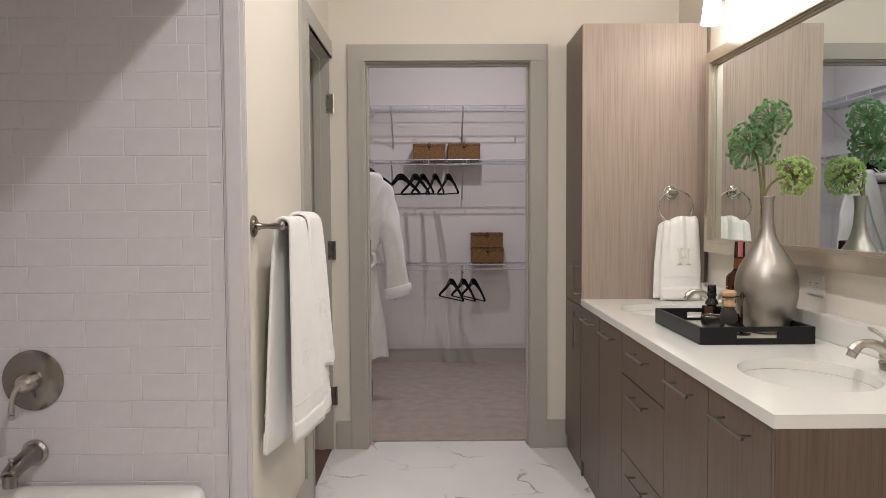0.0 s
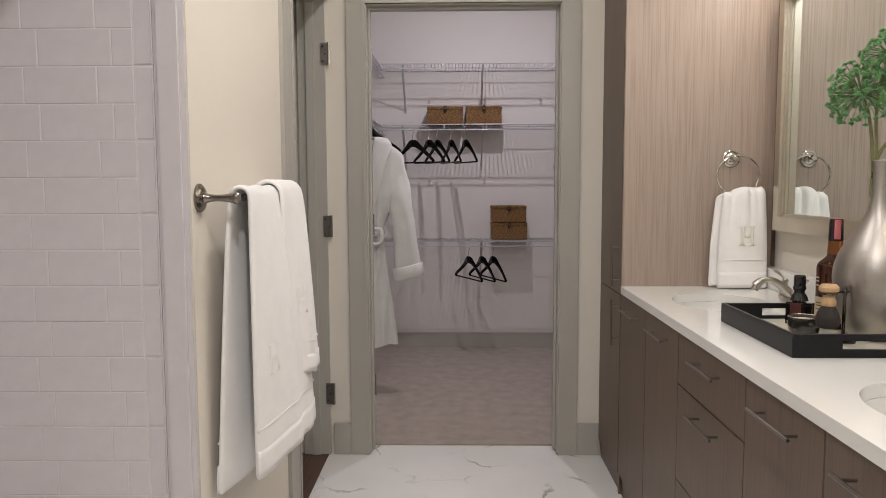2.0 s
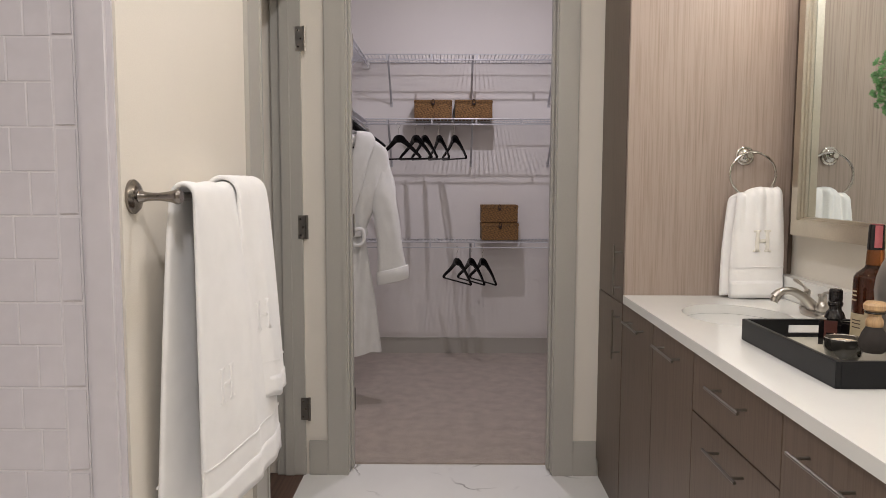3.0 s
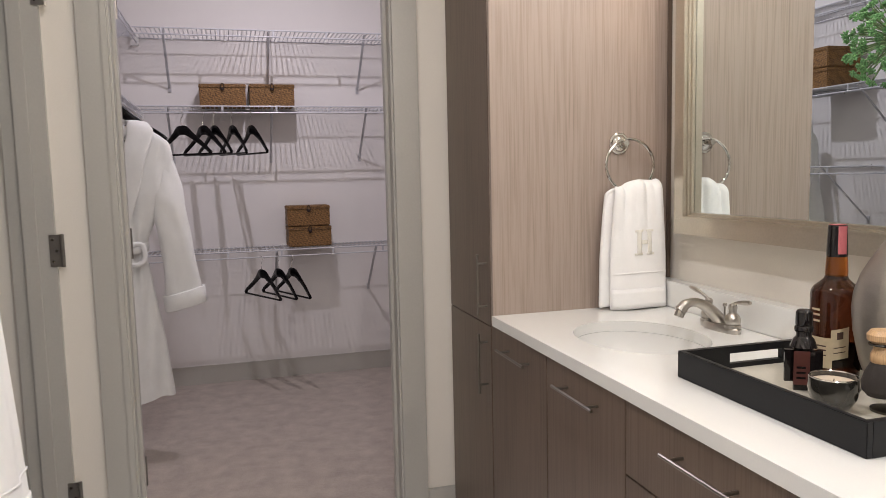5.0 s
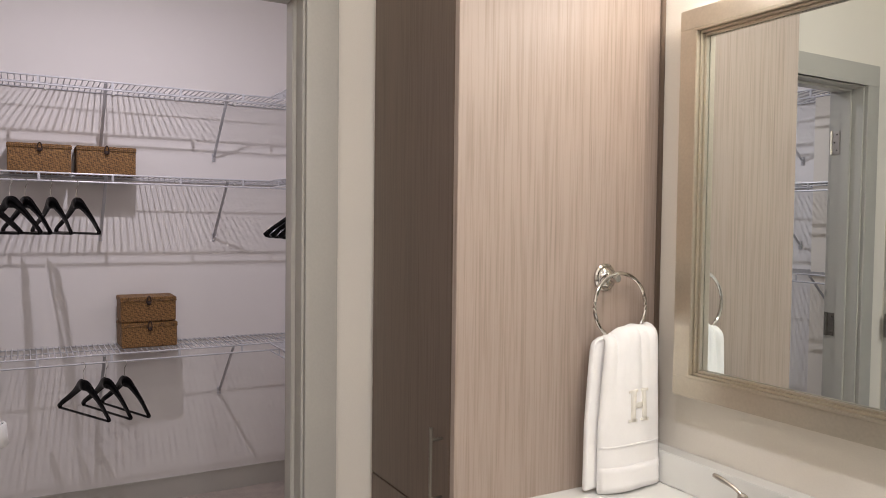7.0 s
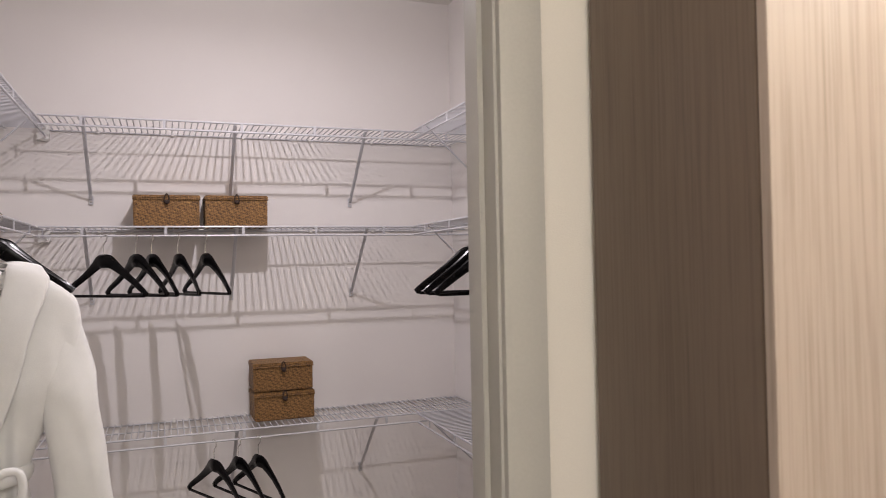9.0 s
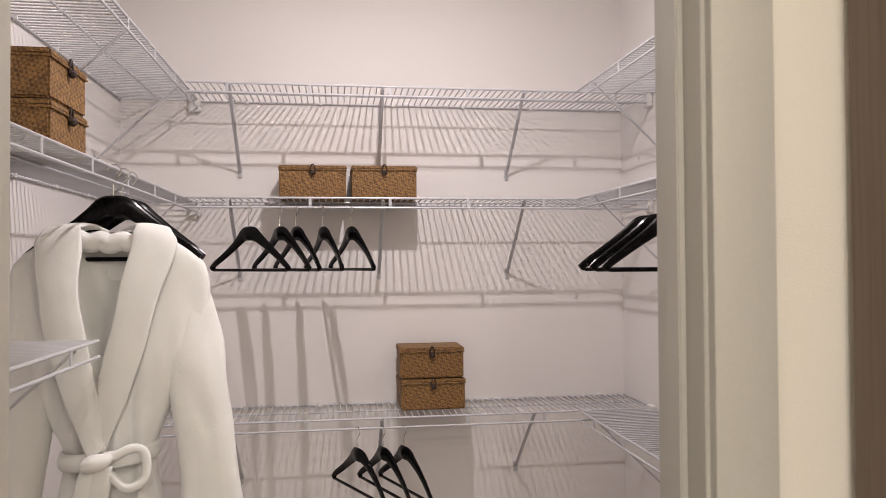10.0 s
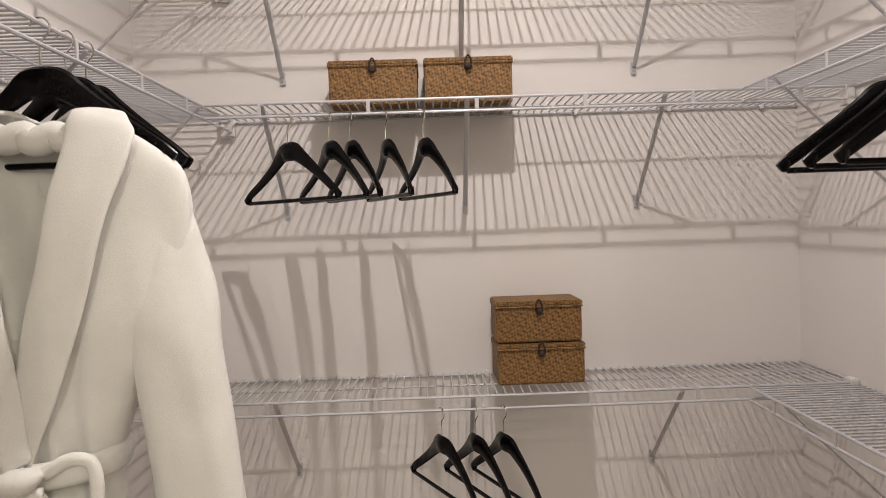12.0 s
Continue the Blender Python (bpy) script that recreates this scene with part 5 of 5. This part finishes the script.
# ---- bathrobe ----
def bathrobe():
    cx, cy = -0.558, 5.335
    root = thing("bathrobe", "white fleece bathrobe with a tied belt hanging on a black hanger", "bathrobe", (cx, cy, 1.592))

    def half_width(z):
        # below the shoulder line
        pts = [(0.110, -0.030), (0.160, -0.055), (0.216, -0.090), (0.238, -0.118), (0.247, -0.16), (0.249, -0.24), (0.243, -0.29), (0.228, -0.335), (0.205, -0.385), (0.168, -0.44), (0.134, -0.52), (0.104, -0.60), (0.124, -0.72), (0.168, -1.0), (0.200, -1.305)]
        for (w0, z0), (w1, z1) in zip(pts, pts[1:]):
            if z <= z0 and z >= z1:
                return w0 + (w1 - w0) * (z0 - z) / (z0 - z1)
        return pts[-1][0] if z < -1 else pts[0][0]

    n, bm, rings = 104, bmesh.new(), []
    levels = [-0.030, -0.035, -0.045, -0.055, -0.070, -0.085, -0.10, -0.115, -0.135, -0.16, -0.19, -0.22, -0.25, -0.27, -0.285, -0.30, -0.32, -0.345, -0.375] + [-0.375 - 0.042 * i for i in range(1, 23)]
    for z in levels:
        hw = half_width(z)
        dep = 0.024 + 0.046 * min(1, max(0, -z - 0.02) / 0.35) + 0.02 * max(0, -z - 0.7)
        if abs(z + 0.60) < 0.05:
            dep *= 0.86
        ring_pts = []
        for i in range(n):
            a = 2 * math.pi * i / n
            ux, uy = math.cos(a), math.sin(a)
            x = hw * math.copysign(abs(ux) ** 0.8, ux)
            y = dep * math.copysign(abs(uy) ** 0.7, uy)
            low = max(0, -z - 0.15)
            fold = (math.sin(x * 41 + z * 3.2 + 0.8 * math.sin(z * 7)) * 0.009 + math.sin(x * 97 - z * 4.0 + 1.5 * math.sin(z * 5 + 1)) * 0.005 + 0.010 * noise.noise(Vector((x * 14, uy, z * 4)))) * min(1, low * 2.6)
            gather = (math.sin(x * 118 + 1) * 0.008 + math.sin(x * 61) * 0.006) * math.exp(-((z + 0.58) / 0.20) ** 2)
            if uy < 0:
                v = max(0.0, 0.100 * (1 - (-z) / 0.42))
                inside = max(0.0, min(1.0, (v - abs(x + 0.004)) / 0.012)) if v > 0.004 else 0.0
                y = y + (fold + gather) * (1 - inside) + inside * (dep * 1.78)
            else:
                y = y + fold * 0.5
            zz = z - (0.010 * math.sin(x * 30) if z < -1.2 else 0)
            ring_pts.append(bm.verts.new((x, y, zz)))
        rings.append(ring_pts)
    for a, b in zip(rings, rings[1:]):
        for i in range(n):
            bm.faces.new((a[i], a[(i + 1) % n], b[(i + 1) % n], b[i]))
    bm.faces.new(rings[0])
    bmesh.ops.recalc_face_normals(bm, faces=bm.faces)
    body = part("body", bm, M_ROBE, root, smooth=180)
    s = body.modifiers.new("soft", "SUBSURF")
    s.levels = s.render_levels = 1

    for side in (-1, 1):
        # sleeve: a flattened, creased tube that leaves the shoulder and hangs down
        k = 1 if side > 0 else 0.86
        shape = [(0.186, 0.004, -0.150, 0.040), (0.190, 0.000, -0.20, 0.060), (0.195, -0.004, -0.28, 0.072), (0.205, -0.012, -0.37, 0.075), (0.221, -0.018, -0.46, 0.074), (0.237, -0.024, -0.55, 0.070), (0.252, -0.029, -0.66, 0.072), (0.264, -0.034, -0.78, 0.079), (0.272, -0.036, -0.872, 0.087)]
        line = arc([(side * x * (k if z < -0.3 else 1), y, z) for x, y, z, _ in shape], 5)
        widths = [q.x for q in arc([(v, 0, z) for _, _, z, v in shape], 5)]
        bm, rr, m = bmesh.new(), [], 28
        for j, p in enumerate(line):
            q = j / (len(line) - 1)
            w = widths[j]
            if side < 0:
                w *= 0.85
            ring_pts = []
            for k in range(m):
                a = 2 * math.pi * k / m
                crease = 0.0055 * math.sin(3 * a + 4 * q) * min(1, q * 3) + 0.0015 * math.sin(22 * q + 2 * a) + 0.007 * noise.noise(Vector((2 * math.cos(a), 2 * math.sin(a), 5 * q + side))) * min(1, q * 3)
                ring_pts.append(bm.verts.new(p + Vector(((w + crease) * math.cos(a), (0.012 + 0.036 * min(1, q * 2.6) ** 0.8 + crease * 0.9 - 0.006 * q) * math.sin(a), 0.022 * math.cos(a) * side * q))))
            rr.append(ring_pts)
        inner = [bm.verts.new(v.co + Vector((0, 0, 0.04)) + (line[-1] - v.co) * 0.12) for v in rr[-1]]
        rr.append(inner)
        for a, b in zip(rr, rr[1:]):
            for k in range(m):
                bm.faces.new((a[k], a[(k + 1) % m], b[(k + 1) % m], b[k]))
        bm.faces.new(rr[0]), bm.faces.new(rr[-1])
        bmesh.ops.recalc_face_normals(bm, faces=bm.faces)
        sl = part("sleeve", bm, M_ROBE, root, smooth=180)
        cuff = line[-5]
        end = line[-1]
        w = 0.088 * (0.85 if side < 0 else 1)
        rings_c = []
        bm = bmesh.new()
        for c, g in ((cuff, 0.001), (cuff + (end - cuff) * 0.04, 0.004), (end, 0.004), (end + Vector((0, 0, -0.003)), 0.001)):
            rings_c.append([bm.verts.new(c + Vector(((w + g) * math.cos(2 * math.pi * k / m), (0.048 + g) * math.sin(2 * math.pi * k / m), 0.022 * math.cos(2 * math.pi * k / m) * side))) for k in range(m)])
        for a, b in zip(rings_c, rings_c[1:]):
            for k in range(m):
                bm.faces.new((a[k], a[(k + 1) % m], b[(k + 1) % m], b[k]))
        bmesh.ops.recalc_face_normals(bm, faces=bm.faces)
        thick(part("cuff", bm, M_ROBE, sl, "turned-back cuff", smooth=180), 0.006, 0)
        # shawl collar: a broad soft band from the nape over the shoulder down to the belt
        low = [(0.080, -0.074, -0.22), (0.030, -0.084, -0.42), (-0.012, -0.084, -0.575)] if side > 0 else [(0.098, -0.078, -0.22), (0.046, -0.094, -0.42), (0.004, -0.098, -0.580)]
        mid = arc([(0.050, 0.030, -0.034), (0.090, 0.012, -0.016), (0.114, -0.024, -0.030), (0.112, -0.048, -0.09)] + low, 6)
        rows_c = []
        for i, q in enumerate(mid):
            f = i / (len(mid) - 1)
            wide = 0.038 + 0.014 * math.sin(math.pi * min(1, f * 1.05)) - 0.020 * max(0, f - 0.75) / 0.25
            row = []
            for m2 in range(9):
                v = m2 / 4 - 1
                roll = 0.008 * (1 - v * v) + 0.006 * max(0, v)
                wave = 0.004 * math.sin(14 * f + 2 * v) + 0.005 * noise.noise(Vector((9 * f, v, side)))
                row.append((side * (q.x + wide * v + wave), q.y - roll * (1 if f > 0.2 else 0.4), q.z + 0.012 * (1 - v * v) * (1 - min(1, f * 3)) - 0.012 * v * (0.3 if f < 0.3 else 1)))
            rows_c.append(row)
        thick(part("collar", sheet(rows_c), M_ROBE, root, "thick rolled shawl collar", smooth=180), 0.008)
    part("nape", tube(arc([(-0.085, -0.006, -0.045), (-0.05, -0.012, -0.060), (-0.02, -0.010, -0.052), (0, -0.014, -0.064), (0.03, -0.010, -0.054), (0.055, -0.013, -0.062), (0.085, -0.006, -0.045)], 5), 0.025, 12, flat=1.0), M_ROBE, root, "gathered collar behind the neck", smooth=180)

    part("hanging_loop", tube(arc([(-0.022, 0.028, -0.125), (-0.012, 0.018, -0.150), (0.008, 0.016, -0.156), (0.026, 0.020, -0.146), (0.034, 0.028, -0.125)], 5), 0.0018, 6), M_ROBE, root, "thin white hanging loop")

    def belt_ring(z):
        return [(0.113 * math.cos(2 * math.pi * i / 40), 0.086 * math.copysign(abs(math.sin(2 * math.pi * i / 40)) ** 0.75, math.sin(2 * math.pi * i / 40)), z + 0.010 * math.cos(2 * math.pi * i / 40)) for i in range(40)]

    belt = part("belt", tube(belt_ring(-0.600), 0.010, 10, closed=True, flat=2.3), M_ROBE, root, "fleece tie belt", smooth=180)
    part("knot", tube(arc([(-0.030, -0.094, -0.615), (-0.014, -0.108, -0.600), (0.008, -0.112, -0.594), (0.030, -0.100, -0.584)], 5), [0.016, 0.02, 0.024, 0.027, 0.029, 0.030, 0.031, 0.031, 0.031, 0.030, 0.029, 0.027, 0.024, 0.020, 0.016, 0.014], 12, flat=0.7), M_ROBE, belt, smooth=180)
    for pts in ([(0.012, -0.108, -0.605), (0.004, -0.112, -0.68), (-0.012, -0.108, -0.80), (-0.018, -0.104, -0.98)], [(-0.012, -0.106, -0.605), (-0.034, -0.110, -0.68), (-0.046, -0.106, -0.82), (-0.050, -0.104, -0.93)]):
        part("belt_end", tube(arc(pts, 6), 0.024, 10, flat=0.28, up=(0, 1, 0)), M_ROBE, belt, smooth=180)
    part("belt_loop", tube(arc([(0.030, -0.098, -0.590), (0.075, -0.098, -0.568), (0.106, -0.094, -0.580), (0.108, -0.098, -0.640), (0.066, -0.106, -0.662), (0.020, -0.104, -0.620)], 6), 0.0115, 10, flat=0.8, up=(0, 1, 0)), M_ROBE, belt, smooth=180)
    return root


bathrobe()


# ---- wall tiles, last ----
tile_wall = tagged(part("wall_tile", boxes((-1.43, -0.667, TILE_Y + 0.0, TILE_Y + 0.0115, 0.40, CEIL)), M_GROUT, smooth=0), "white glazed subway tile over the bathtub", "tiled wall", kind="structure")
PITCH, LONG, G = 0.083, 0.1675, 0.0011
full = mesh_of(box(bmesh.new(), -LONG / 2 + G, LONG / 2 - G, -0.0015, 0.004, -PITCH / 2 + G, PITCH / 2 - G, bevel=0.0012, segments=1), M_TILE, "tile", 30)
edge = mesh_of(box(bmesh.new(), -0.0225 + G, 0.0225 - G, -0.0030, 0.004, -PITCH + G, PITCH - G, bevel=0.0035, segments=2), M_TILE, "tile", 30)
halves = {}
rngt = random.Random(4)
for j in range(-6, 23):
    z = 0.978 - PITCH / 2 + j * PITCH
    start = -0.7105 - (0.0 if j % 2 == 0 else LONG / 2) - (0.049 if j % 2 == 0 else 0.0)
    # the cut piece beside the edge column
    cut = -0.7105 - start
    xs = start
    if cut > 0.01:
        key = round(cut, 3)
        if key not in halves:
            halves[key] = mesh_of(box(bmesh.new(), -cut / 2 + G, cut / 2 - G, -0.0015, 0.004, -PITCH / 2 + G, PITCH / 2 - G, bevel=0.0012, segments=1), M_TILE, "tile", 30)
        part("tile", halves[key], M_TILE, tile_wall).location = (start + cut / 2, TILE_Y, z)
    while xs > -1.432:
        o = part("tile", full, M_TILE, tile_wall)
        o.location = (xs - LONG / 2, TILE_Y + rngt.uniform(-0.0003, 0.0003), z)
        o.rotation_euler = (rngt.uniform(-0.004, 0.004), 0, rngt.uniform(-0.003, 0.003))
        xs -= LONG
    if j % 2 == 0:
        part("tile", edge, M_TILE, tile_wall).location = (-0.7105 + 0.0225, TILE_Y, z + PITCH / 2)
structure("tile_edge_trim", boxes((-0.6645, LEFT - 0.0005, TILE_Y - 0.013, TILE_Y + 0.0135, 0, CEIL), bevel=0.011), M_TILE, "smooth glazed end strip beside the subway tile", "tile trim", smooth=30)
